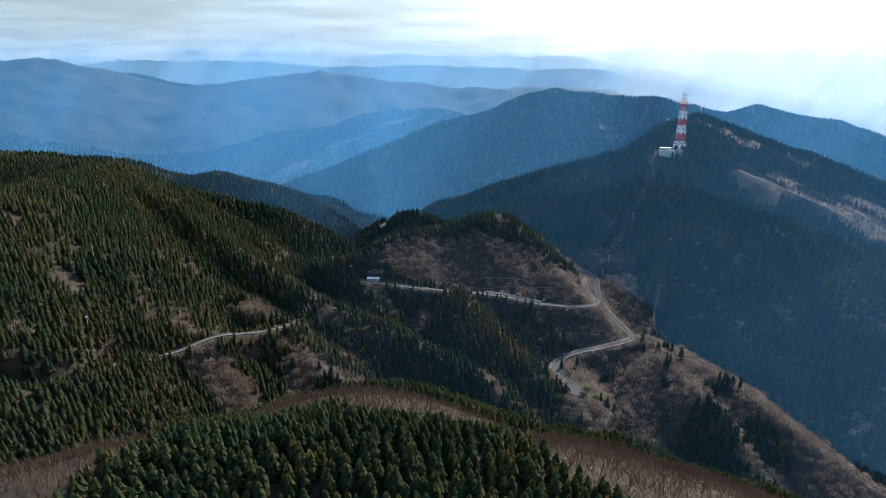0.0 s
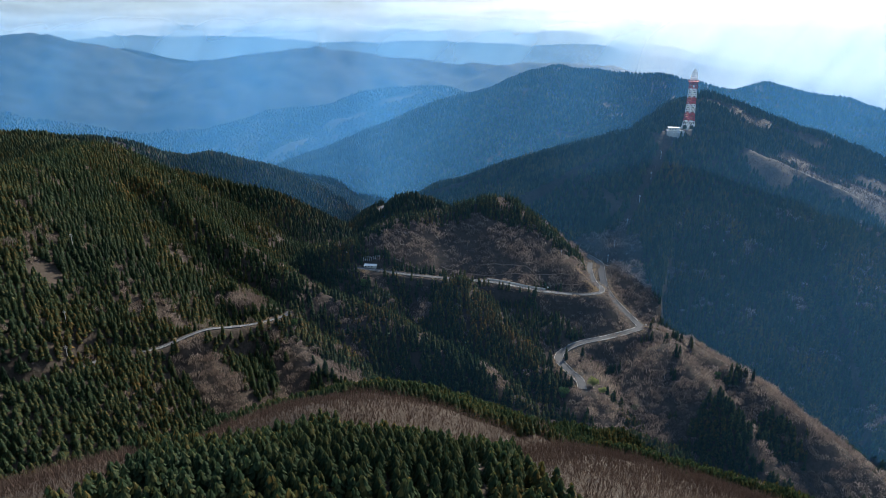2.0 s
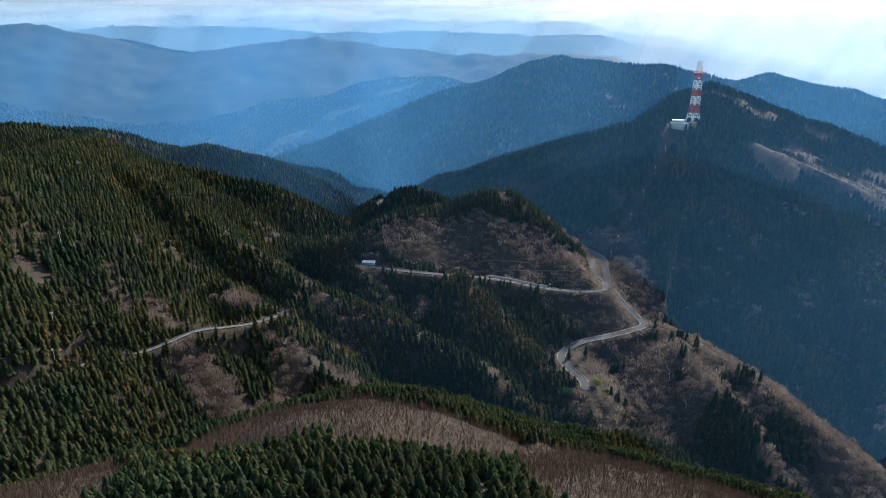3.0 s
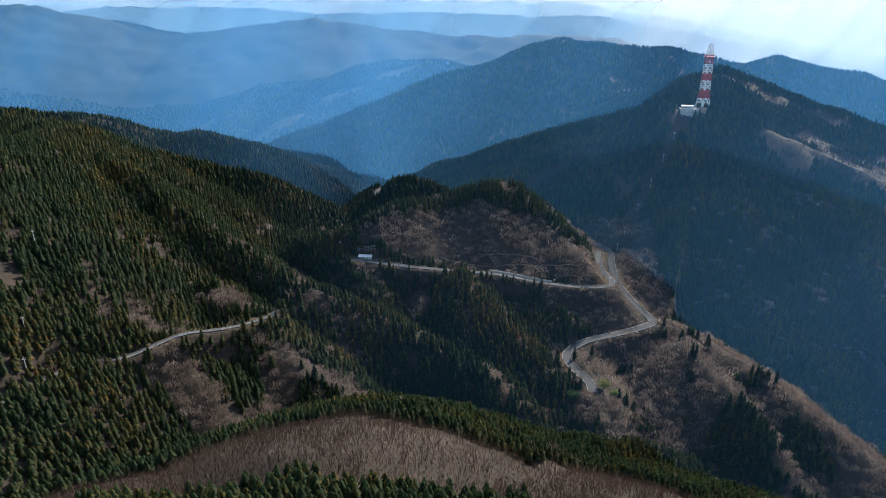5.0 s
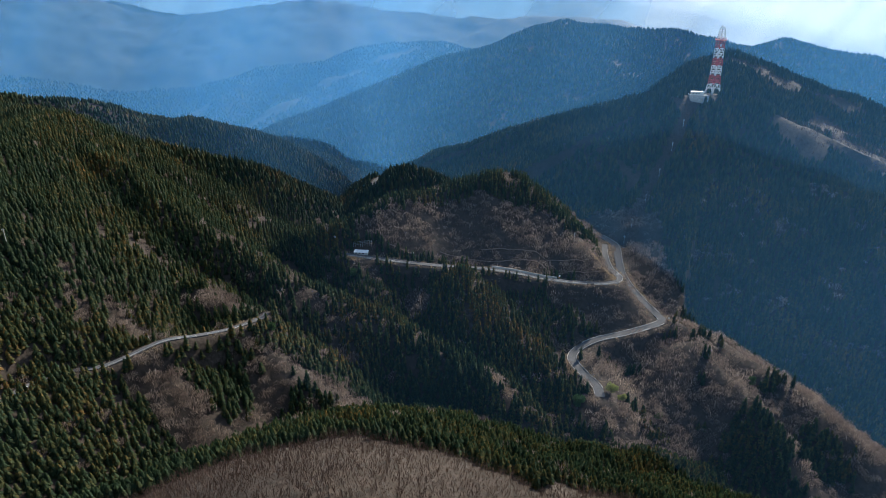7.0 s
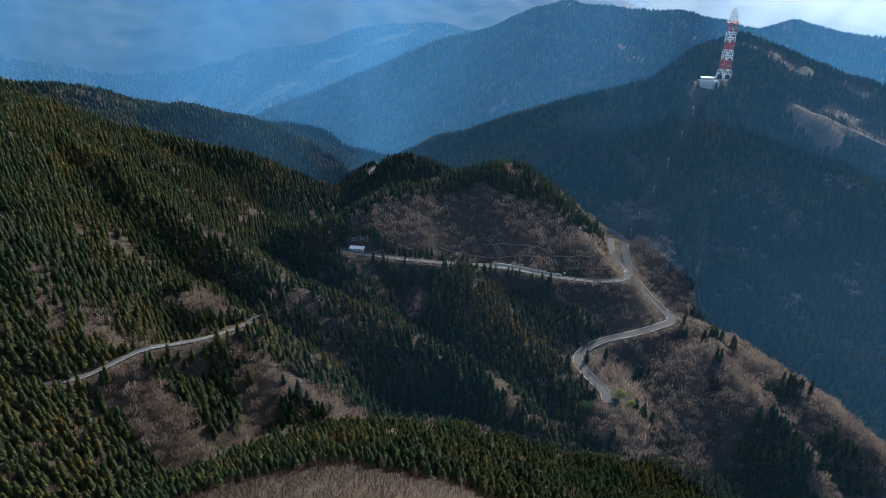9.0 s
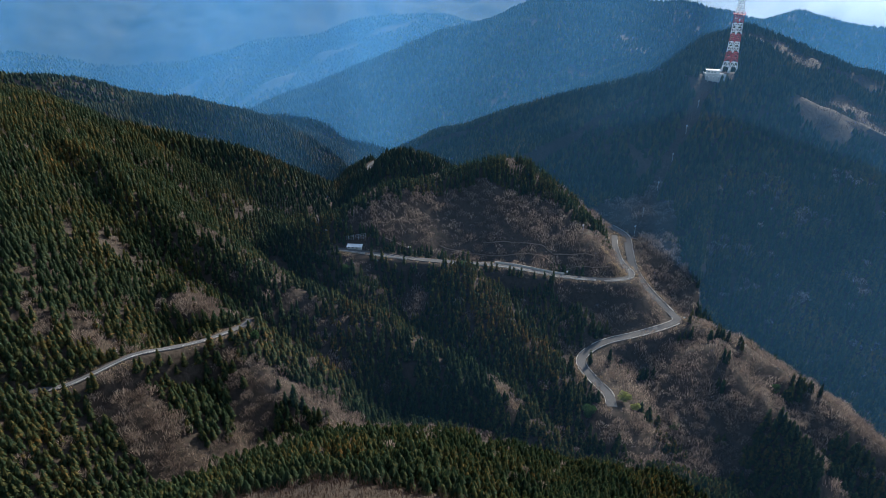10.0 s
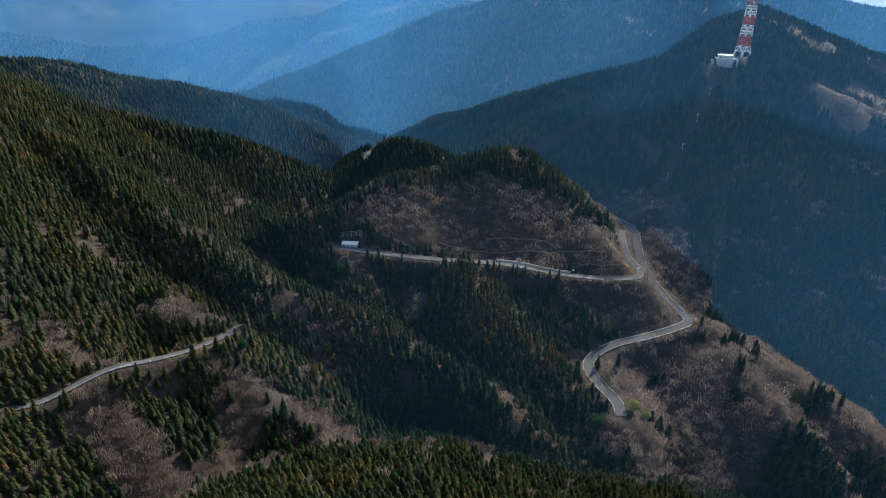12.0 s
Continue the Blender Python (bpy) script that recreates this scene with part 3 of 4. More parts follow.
# centre x, y, half length, half width, turn: where the wood is leafless
BARE = (
    # the face of the central hill, the saddle, the ground between the bends
    (48, 532, 66, 36, -6), (-38, 531, 42, 13, 22), (-22, 515, 30, 10, 0), (89, 432, 7, 22, 0), (99, 404, 6, 13, 15), (0, 545, 40, 18, 20), (66, 594, 11, 9, 0), (165, 602, 50, 24, 0), (142, 475, 40, 20, -10), (160, 500, 36, 16, -60), (190, 562, 16, 46, 0), (202, 603, 16, 15, 0), (185, 515, 18, 40, 15), (176, 566, 22, 50, 0), (124, 528, 28, 22, 0), (-16, 466, 11, 18, 10), (-58, 490, 12, 7, 0), (110, 512, 18, 10, 0), (142, 516, 12, 30, 0), (102, 486, 13, 8, 0), (154, 560, 12, 40, 0),
    # the long right ridge and its near side
    (165, 415, 72, 46, -10), (215, 412, 50, 44, 0), (208, 468, 22, 26, 0), (232, 440, 20, 20, 0), (252, 355, 80, 44, -45), (140, 375, 52, 26, -10), (48, 378, 24, 6, -45), (300, 310, 60, 30, -40),
    # above and below the left road
    (-140, 388, 18, 6, 10), (-178, 345, 22, 5, -20), (-160, 472, 16, 7, 0), (-138, 304, 38, 13, -32), (-100, 338, 13, 28, 0), (-92, 312, 28, 10, 0), (-60, 348, 36, 9, -25),
    # the dome: its rim and both flanks
    (-45, 197, 125, 41, 0), (62, 214, 50, 30, -10), (112, 140, 90, 82, -15), (-165, 110, 70, 72, 0), (200, 190, 90, 45, -25),
    # clearings on the tower mountain
    (400, 708, 48, 20, -15), (465, 760, 32, 44, 0), (530, 722, 64, 36, -20), (600, 760, 60, 24, -20), (500, 690, 40, 18, -20), (580, 680, 70, 30, -25), (380, 690, 26, 13, -20), (470, 684, 60, 18, -25), (550, 650, 70, 22, -25), (263, 722, 9, 16, 0), (472, 698, 50, 34, -30), (365, 772, 26, 12, -20), (503, 650, 40, 26, -40), (410, 866, 60, 13, -10), (500, 850, 50, 12, -20),
    # far clearings
    (-330, 2050, 120, 40, 40), (-470, 1800, 120, 36, 60), (-150, 2190, 90, 30, 35), (-760, 1950, 120, 40, 80),
)
# stands of cedar inside them
STANDS = ((91, 578, 27, 5, -54), (203, 446, 9, 5, -30), (206, 352, 22, 13, -60), (240, 340, 16, 9, -50), (227, 393, 13, 7, -40), (-135, 342, 18, 11, 30), (40, 240, 12, 8, 0), (250, 345, 14, 8, -40), (480, 730, 26, 7, -30))
# the cleared line below the tower
CORRIDOR = ((285, 735), (257, 703), (240, 680), (222, 657), (203, 632), (181, 603))


def near_corridor(x, y, gap):
    out = np.zeros(np.shape(x), bool)
    for (ax, ay), (bx, by) in zip(CORRIDOR[:-1], CORRIDOR[1:]):
        dx, dy = bx - ax, by - ay
        k = np.clip(((x - ax) * dx + (y - ay) * dy) / (dx * dx + dy * dy), 0, 1)
        out |= np.hypot(x - ax - k * dx, y - ay - k * dy) < gap
    return out


def bare_share(x, y):
    """0 in the cedar plantations, 1 where the trees are leafless."""
    wx, wy = x + 12 * fbm(x, y, 40, 3, 70), y + 12 * fbm(x, y, 40, 3, 80)
    out = np.zeros(np.shape(x), bool)
    for e in BARE:
        out |= ellipse(wx, wy, *e)
    for e in STANDS:
        out &= ~ellipse(wx, wy, *e)
    out &= ~((fbm(x, y, 15, 2, 95) > 0.5) & (y > 260) & (y < 440))
    out |= (fbm(x, y, 22, 2, 90) > 0.42) & (fbm(x, y, 4, 1, 91) > 0.1) & (y > 330) & (y < 640)
    return out | near_corridor(x, y, 5.5)


def conifer(rng, tiers, sides):
    """A ragged cedar crown: skirts of drooping boughs that share one tip."""
    verts, faces = [(0, 0, 1.0)], []
    for k in range(tiers):
        f = k / tiers
        z, r = 0.12 + 0.80 * f ** 0.9 + rng.uniform(-0.02, 0.02), (1.0 - f) ** 0.55
        first = len(verts)
        for a in range(sides * 2):
            ang = math.pi * (a + rng.uniform(-0.25, 0.25)) / sides + k
            rr = r * (rng.uniform(0.85, 1.1) if a % 2 else rng.uniform(0.6, 0.78))
            verts.append((rr * math.cos(ang), rr * math.sin(ang), z + (rng.uniform(-0.05, 0.02) if a % 2 else 0.07)))
        n = sides * 2
        faces += [(0, first + a, first + (a + 1) % n) for a in range(n)]
    return np.array(verts), np.array(faces)


def bough_conifer(rng, boughs, core, slim=1.0):
    """A cedar crown seen from nearer: a slim dark core hung with many drooping, pointed boughs."""
    verts, faces = [(0, 0, 1.0)], []
    for r, z in ((0.36, 0.58), (0.62, 0.05)):
        for a in range(core):
            ang = math.tau * (a + 0.5 * (z < 0.3)) / core
            verts.append((r * math.cos(ang), r * math.sin(ang), z))
    for a in range(core):
        b = (a + 1) % core
        faces += [(0, 1 + a, 1 + b), (1 + a, 1 + core + a, 1 + b), (1 + b, 1 + core + a, 1 + core + b)]
    for k in range(boughs):
        f = ((k + 0.5) / boughs) ** 1.25
        ang = k * 2.39996 + rng.uniform(-0.4, 0.4)
        z = 0.14 + 0.84 * f
        reach = (1 - f) ** 0.5 * rng.uniform(0.76, 1.12) + 0.07
        c, q = math.cos(ang), math.sin(ang)
        w = (0.30 * reach + 0.10) * slim
        lift = rng.uniform(0.02, 0.09)
        root = (0.08 * c, 0.08 * q, min(1.0, z + 0.10 + lift))
        tip = (reach * c, reach * q, z - 0.07 + rng.uniform(-0.03, 0.03))
        mx, my, mz = 0.62 * reach * c, 0.62 * reach * q, z + lift * 0.6
        i = len(verts)
        verts += [root, (mx - w * q, my + w * c, mz - 0.05), tip, (mx + w * q, my - w * c, mz - 0.05)]
        faces += [(i, i + 1, i + 2), (i, i + 2, i + 3)]
    return np.array(verts), np.array(faces)


def bare_tree(rng, twigs, fine=1.0):
    """A leafless crown: a forked stem and a haze of fine upswept twigs that fill a rounded crown."""
    verts, faces = [], []

    def blade(root, tip, w):
        mid = root + (tip - root) * 0.55
        i = len(verts)
        verts.extend([root, mid + w, tip, mid - w])
        faces.extend([(i, i + 1, i + 2), (i, i + 2, i + 3)])

    for k in range(5):
        ang = rng.uniform(0, 6.28)
        blade(np.array((0, 0, 0.0)), np.array((0.45 * math.cos(ang), 0.45 * math.sin(ang), 0.7)), np.array((-math.sin(ang), math.cos(ang), 0)) * 0.035)
    for k in range(twigs):
        ang, out = rng.uniform(0, 6.28), math.sqrt(rng.uniform(0.02, 1.0))
        top = 0.40 + 0.6 * math.sqrt(1 - out * out) * rng.uniform(0.62, 1.04)
        tip = np.array((math.cos(ang) * out, math.sin(ang) * out, top))
        root = np.array((tip[0] * 0.72 + rng.uniform(-0.12, 0.12), tip[1] * 0.72 + rng.uniform(-0.12, 0.12), max(0.15, top - rng.uniform(0.18, 0.34))))
        turn = rng.uniform(0, 6.28)
        blade(root, tip, np.array((math.cos(turn), math.sin(turn), rng.uniform(-0.5, 0.5))) * rng.uniform(0.022, 0.04) * fine)
    return np.array(verts), np.array(faces)


def scattered(name, templates, x, y, z, tall, wide, rng, mat):
    """One mesh of many plants, each at its place with its own size and turn."""
    pick = rng.integers(0, len(templates), len(x))
    all_v, all_f, base = [], [], 0
    turn = rng.uniform(0, 2 * math.pi, len(x))
    lean_x, lean_y = rng.normal(0, 0.03, len(x)), rng.normal(0, 0.03, len(x))
    for k, (tv, tf) in enumerate(templates):
        m = np.nonzero(pick == k)[0]
        if not len(m):
            continue
        c, s = np.cos(turn[m])[:, None], np.sin(turn[m])[:, None]
        vz = tv[None, :, 2] * tall[m][:, None]
        vx = (tv[None, :, 0] * c - tv[None, :, 1] * s) * wide[m][:, None] + x[m][:, None] + lean_x[m][:, None] * vz
        vy = (tv[None, :, 0] * s + tv[None, :, 1] * c) * wide[m][:, None] + y[m][:, None] + lean_y[m][:, None] * vz
        all_v.append(np.stack([vx, vy, vz + z[m][:, None]], -1).reshape(-1, 3))
        all_f.append((tf[None] + (base + np.arange(len(m)) * len(tv))[:, None, None]).reshape(-1, 3))
        base += len(m) * len(tv)
    return mesh_from(name, np.vstack(all_v), np.vstack(all_f), mat)


def sites(rng, y0, y1, step):
    """Jittered places over the land between two distances."""
    half = 0.72 * (y1 + 110) + 40
    xs, ys = np.meshgrid(np.arange(-half, half, step), np.arange(y0, y1, step))
    x = xs.ravel() + rng.uniform(-0.45, 0.45, xs.size) * step
    y = ys.ravel() + rng.uniform(-0.45, 0.45, xs.size) * step
    keep = np.abs(x) < 0.70 * (y + 110) + 30
    return x[keep], y[keep]


PADS = ((308, 757, 11), (287, 746, 13), (282, 737, 10), (302, 742, 9), (-66, 505, 8), (-60, 497, 7), (93, 385, 6), (120, 394, 6))


def open_ground(x, y):
    gap, _ = road_gap(x, y)
    ok = gap > np.where((x < -182) & (y < 320), 0.9, 3.2)
    for px, py, r in PADS:
        ok &= np.hypot(x - px, y - py) > r
    return ok


NEAR_STAND = (-46, 12, 92, 138)


def in_near_stand(x, y):
    x0, x1, y0, y1 = NEAR_STAND
    return (x > x0) & (x < x1) & (y > y0) & (y < y1)


def build_woods():
    rng, shape = np.random.default_rng(5), random.Random(8)
    # from, to, spacing, crown height, crown radius, boughs or (tiers, sides)
    bands = ((-60, 250, 3.6, 8.2, 2.5, 28), (250, 400, 3.5, 8.6, 2.45, 26), (400, 640, 3.8, 9.6, 2.5, 13), (640, 1000, 4.2, 8.6, 2.7, (2, 4)), (1000, 1600, 6.6, 8.6, 3.9, (1, 4)), (1600, 2450, 11.5, 9.0, 6.6, (1, 3)))
    for y0, y1, step, tall, wide, form in bands:
        x, y = sites(rng, y0, y1, step)
        bare = bare_share(x, y)
        if 240 < y0 < 640:
            bare |= rng.random(len(x)) < 0.04
        ok = open_ground(x, y)
        stock = fbm(x, y, 25, 3, 33) > -0.55
        c = ok & ~bare & stock & ~in_near_stand(x, y)
        forms = [bough_conifer(shape, form, 5) if y0 < 640 else conifer(shape, *form) for _ in range(6)]
        cx, cy = x[c], y[c]
        size = np.clip(1 + 0.22 * fbm(cx, cy, 60, 2, 21) + rng.normal(0, 0.13, len(cx)), 0.45, 1.5)
        ob = scattered("cedar_forest", forms, cx, cy, height(cx, cy) - 0.8, tall * size, wide * size ** 0.7, rng, CEDAR)
        tagged(ob, "dense dark green and rust-tinged cedar plantation", "forest", kind="stuff")
        if y0 >= 1000:
            continue
        b = ok & bare & (rng.random(len(x)) < (0.85 if y0 < 240 else 0.62))
        bx, by = x[b], y[b]
        forms = [bare_tree(shape, 22 if y0 < 240 else 110 if y0 < 400 else 60 if y0 < 600 else 18, 0.6 if y0 < 240 else 0.72 if y0 < 400 else 0.9) for _ in range(6)]
        size = np.clip(1 + 0.4 * fbm(bx, by, 30, 3, 22) + rng.normal(0, 0.2, len(bx)), 0.35, 1.6)
        # hilltop and far bands use the twigs with shade in their colour
        ob = scattered("bare_woodland", forms, bx, by, height(bx, by) - 0.3, (5.0 if y0 < 240 else 6.2) * size, (2.5 if y0 < 240 else 4.0) * size, rng, TWIGS if 240 < y0 < 640 else DIMMED_RUSSET)
        tagged(ob, "leafless grey-brown deciduous wood and scrub", "woodland", kind="stuff")


build_woods()


def build_brush():
    rng, shape = np.random.default_rng(15), random.Random(16)
    x, y = sites(rng, 0, 250, 2.35)
    keep = bare_share(x, y) & (rng.random(len(x)) < 0.9)
    x, y = x[keep], y[keep]
    size = np.clip(1 + 0.5 * fbm(x, y, 18, 3, 23) + rng.normal(0, 0.2, len(x)), 0.4, 1.6)
    forms = [bare_tree(shape, 12, 1.1) for _ in range(5)]
    ob = scattered("hilltop_brush", forms, x, y, height(x, y) - 0.3, 3.0 * size, 2.0 * size, rng, DIMMED_RUSSET)
    tagged(ob, "fine leafless grey-brown brush covering the near hilltop", "brush", kind="stuff")


build_brush()


GRASS = foliage("dry verge grass", ((0.0, (0.20, 0.15, 0.10)), (0.5, (0.34, 0.26, 0.17)), (1.0, (0.48, 0.38, 0.25))), 0.4)


def build_verges():
    """Pale dry grass and brush on the banks beside the roads and along the stream bed."""
    rng, shape = np.random.default_rng(9), random.Random(4)
    x, y = [], []
    for line, width in ROADS.values():
        for p in line:
            for k in range(16):
                a, r = rng.uniform(0, 6.28), width / 2 + rng.uniform(0.8, 6.0)
                x.append(p[0] + r * math.cos(a))
                y.append(p[1] + r * math.sin(a))
    for k in range(420):
        f = rng.random()
        x.append(30 + 34 * f + rng.normal(0, 1.8))
        y.append(392 - 34 * f + rng.normal(0, 1.8))
    for k in range(260):
        x.append(109 + rng.normal(0, 3.0))
        y.append(385 + rng.normal(0, 2.2))
    # sunny crest of the central hill, and the banks above the bends
    for ax, ay, bx, by, spread, count in ((106, 560, 128, 528, 2.4, 420), (128, 528, 146, 503, 3.4, 800), (91, 448, 91, 424, 2.4, 420), (92, 424, 103, 402, 2.0, 300), (-116, 396, -110, 384, 2.2, 150), (170, 478, 184, 474, 2.2, 160), (-78, 500, -66, 494, 2.0, 160), (16, 484, 26, 482, 2.4, 120)):
        for k in range(count):
            f = rng.random()
            x.append(ax + (bx - ax) * f + rng.normal(0, spread))
            y.append(ay + (by - ay) * f + rng.normal(0, spread))
    x, y = np.array(x), np.array(y)
    gap, _ = road_gap(x, y)
    keep = (gap > 0.7) & (fbm(x, y, 14, 2, 61) > -0.15)
    x, y = x[keep], y[keep]
    size = rng.uniform(0.5, 1.5, len(x))
    forms = [bare_tree(shape, 12, 1.6) for _ in range(4)]
    ob = scattered("verge_grass", forms, x, y, height(x, y) - 0.15, 1.3 * size, 1.15 * size, rng, GRASS)
    tagged(ob, "pale dry grass and brush on the road banks", "grass", kind="stuff")


build_verges()


# ---- radio tower ----
def part(name, bm, mat, parent, label=""):
    me = bpy.data.meshes.new(name)
    bm.to_mesh(me)
    bm.free()
    me.materials.append(mat)
    ob = new(name, me)
    ob.parent = parent
    if label:
        ob["label"] = label
    return ob


def bar(bm, a, b, r, sides=6):
    """A straight round bar between two places."""
    a, b = Vector(a), Vector(b)
    d = b - a
    m = Matrix.Translation((a + b) / 2) @ d.to_track_quat("Z", "Y").to_matrix().to_4x4()
    bmesh.ops.create_cone(bm, cap_ends=True, segments=sides, radius1=r, radius2=r, depth=d.length, matrix=m)


def box(bm, x, y, z, sx, sy, sz, turn=0):
    m = Matrix.Translation((x, y, z)) @ Matrix.Rotation(radians(turn), 4, "Z") @ Matrix.Diagonal((sx, sy, sz, 1))
    bmesh.ops.create_cube(bm, size=1, matrix=m)


def build_tower():
    base = new("radio_tower")
    base.location = (308, 757, 186.2)
    base.scale = (0.84, 0.84, 1.05)
    tagged(base, "tall red and white lattice radio tower on a mountain ridge", "tower")
    levels = ((0, 6.6), (8, 5.4), (17.5, 4.7), (27.4, 4.4), (35, 4.2), (45, 4.0), (53, 3.9))
    paints = (WHITE, RED, WHITE, RED, WHITE, RED)
    turn = Matrix.Rotation(radians(20), 3, "Z")

    def corner(z, w, k):
        return turn @ Vector((w * (1 if k in (0, 3) else -1), w * (1 if k in (0, 1) else -1), z))

    def bay(z0, w0, z1, w1, paint, leg, thin):
        for k in range(4):
            bm = bmesh.new()
            bar(bm, corner(z0, w0, k), corner(z1, w1, k), leg)
            part("leg", bm, paint, base)
            n = (k + 1) % 4
            a0, b0, a1, b1 = corner(z0, w0, k), corner(z0, w0, n), corner(z1, w1, k), corner(z1, w1, n)
            mid = (a1 + b1) / 2
            for a, b, r in ((a0, mid, thin), (b0, mid, thin), ((a0 + mid) / 2, (a0 + a1) / 2, thin * 0.7), ((b0 + mid) / 2, (b0 + b1) / 2, thin * 0.7),
                            ((a0 + mid) / 2, (b0 + mid) / 2, thin * 0.7), (a1, b1, thin)):
                bm = bmesh.new()
                bar(bm, a, b, r)
                part("brace", bm, paint, base)

    for (z0, w0), (z1, w1), paint in zip(levels[:-1], levels[1:], paints):
        zm, wm = (z0 + z1) / 2, (w0 + w1) / 2
        if z0 == 0:
            bay(z0, w0, z1, w1, paint, 0.5, 0.34)
        else:
            bay(z0, w0, zm, wm, paint, 0.45, 0.30)
            bay(zm, wm, z1, w1, paint, 0.45, 0.30)
    # footings, platform with its railing, and the white head
    for k in range(4):
        bm = bmesh.new()
        c = corner(0, 6.6, k)
        box(bm, c.x, c.y, -0.6, 2.4, 2.4, 2.6, 20)
        part("footing", bm, CONCRETE, base)
    bm = bmesh.new()
    bmesh.ops.create_cone(bm, cap_ends=True, segments=16, radius1=7.4, radius2=7.4, depth=0.7, matrix=Matrix.Translation((0, 0, 53.4)))
    part("platform", bm, RED, base, "red round maintenance platform")
    for z in (54.4, 55.0):
        bm = bmesh.new()
        for k in range(16):
            a, b = math.tau * k / 16, math.tau * (k + 1) / 16
            bar(bm, (7.3 * math.cos(a), 7.3 * math.sin(a), z), (7.3 * math.cos(b), 7.3 * math.sin(b), z), 0.12, 4)
        part("railing", bm, RED, base)
    for (z0, w0), (z1, w1) in zip(((53.8, 3.6), (58.0, 3.1), (62.4, 2.5)), ((58.0, 3.1), (62.4, 2.5), (66.4, 1.9))):
        bay(z0, w0, z1, w1, WHITE, 0.34, 0.24)
    for dx in (-0.9, 0.9):
        bm = bmesh.new()
        bar(bm, (dx, 0, 65.5), (dx, 0, 68.2), 0.45, 8)
        part("aerial", bm, WHITE, base, "stubby white aerial at the tower's tip")
    for k, (ang, z) in enumerate(((200, 56.2), (255, 48.5), (300, 56.4), (230, 40.5))):
        a = radians(ang)
        bm = bmesh.new()
        m = Matrix.Translation((5.2 * math.cos(a), 5.2 * math.sin(a), z)) @ Vector((math.cos(a), math.sin(a), 0)).to_track_quat("Z", "Y").to_matrix().to_4x4()
        bmesh.ops.create_cone(bm, cap_ends=True, segments=14, radius1=0.7, radius2=1.3, depth=1.0, matrix=m)
        part("dish", bm, WHITE, base, "white drum-shaped dish aerial")
    return base


build_tower()


# ---- station by the tower ----
def ground_at(x, y):
    return float(height(np.array([float(x)]), np.array([float(y)]))[0])


def bevelled(bm, size):
    bmesh.ops.bevel(bm, geom=list(bm.edges), offset=size, segments=1, affect="EDGES")
    return bm


RAIL_WHITE = two_tone("weathered white rail paint", (0.46, 0.47, 0.48), (0.56, 0.57, 0.58), (0.36, 0.36, 0.36), 0.3, 4.0, rough=0.5, relief=0.05, depth=0.005)
GLASS, GT, GB = material("dark window glass", 0.08, 0.5)
GB.inputs["Base Color"].default_value = (0.03, 0.04, 0.05, 1)
ROOF_WHITE = two_tone("white sheet roof", (0.70, 0.71, 0.72), (0.78, 0.79, 0.80), (0.60, 0.61, 0.62), 0.4, 3.0, rough=0.45, relief=0.05, depth=0.01)
WALL_CREAM = two_tone("off-white wall", (0.58, 0.57, 0.53), (0.66, 0.65, 0.61), (0.48, 0.47, 0.44), 0.5, 4.0, relief=0.1, depth=0.01)
MIRROR_ORANGE = two_tone("orange paint", (0.65, 0.20, 0.03), (0.70, 0.24, 0.05), (0.55, 0.16, 0.03), 1.0, 5.0, rough=0.5, relief=0.05, depth=0.005)


def build_station():
    top = 184.8
    wall = tagged(new("retaining_wall"), "tall pale concrete retaining wall holding up the tower yard", "wall")
    wall.location = (287, 743, top)
    wall.rotation_euler = (0, 0, radians(-12))
    bm = bmesh.new()
    box(bm, 0, 0, -5, 20, 15, 10)
    for v in bm.verts:
        if v.co.z < -5:
            v.co.y -= 3.5 if v.co.y < 0 else 0
    part("wall_body", bevelled(bm, 0.15), CONCRETE, wall)
    bm = bmesh.new()
    box(bm, 0, -7.3, 0.45, 20.4, 0.5, 1.1)
    part("parapet", bevelled(bm, 0.06), CONCRETE, wall)
    bm = bmesh.new()
    box(bm, -10.0, 0, 0.45, 0.5, 14.2, 1.1)
    part("parapet", bevelled(bm, 0.06), CONCRETE, wall)
    for k in range(4):
        bm = bmesh.new()
        box(bm, -7.5 + 5 * k, -9.6, -5.4, 0.7, 3.6, 8.6)
        part("buttress", bevelled(bm, 0.08), CONCRETE, wall)
    hut = tagged(new("station_building"), "low flat-roofed white equipment building beside the radio tower", "building")
    hut.matrix_world = Matrix.Translation((286, 745, top)) @ Matrix.Rotation(radians(-12), 4, "Z")
    bm = bmesh.new()
    box(bm, 0, 0, 1.75, 13, 7, 3.5)
    part("wall", bevelled(bm, 0.05), WALL_CREAM, hut)
    bm = bmesh.new()
    box(bm, 0, 0, 3.7, 14.2, 8.2, 0.45)
    part("roof", bevelled(bm, 0.05), ROOF_WHITE, hut, "white overhanging flat roof slab")
    for x in (-4.5, -1.5, 1.5):
        bm = bmesh.new()
        box(bm, x, -3.52, 2.0, 1.4, 0.12, 1.1)
        part("window", bm, GLASS, hut, "dark window pane")
    bm = bmesh.new()
    box(bm, 4.6, -3.52, 1.1, 1.1, 0.12, 2.1)
    part("door", bm, STEEL, hut, "grey steel door")


build_station()


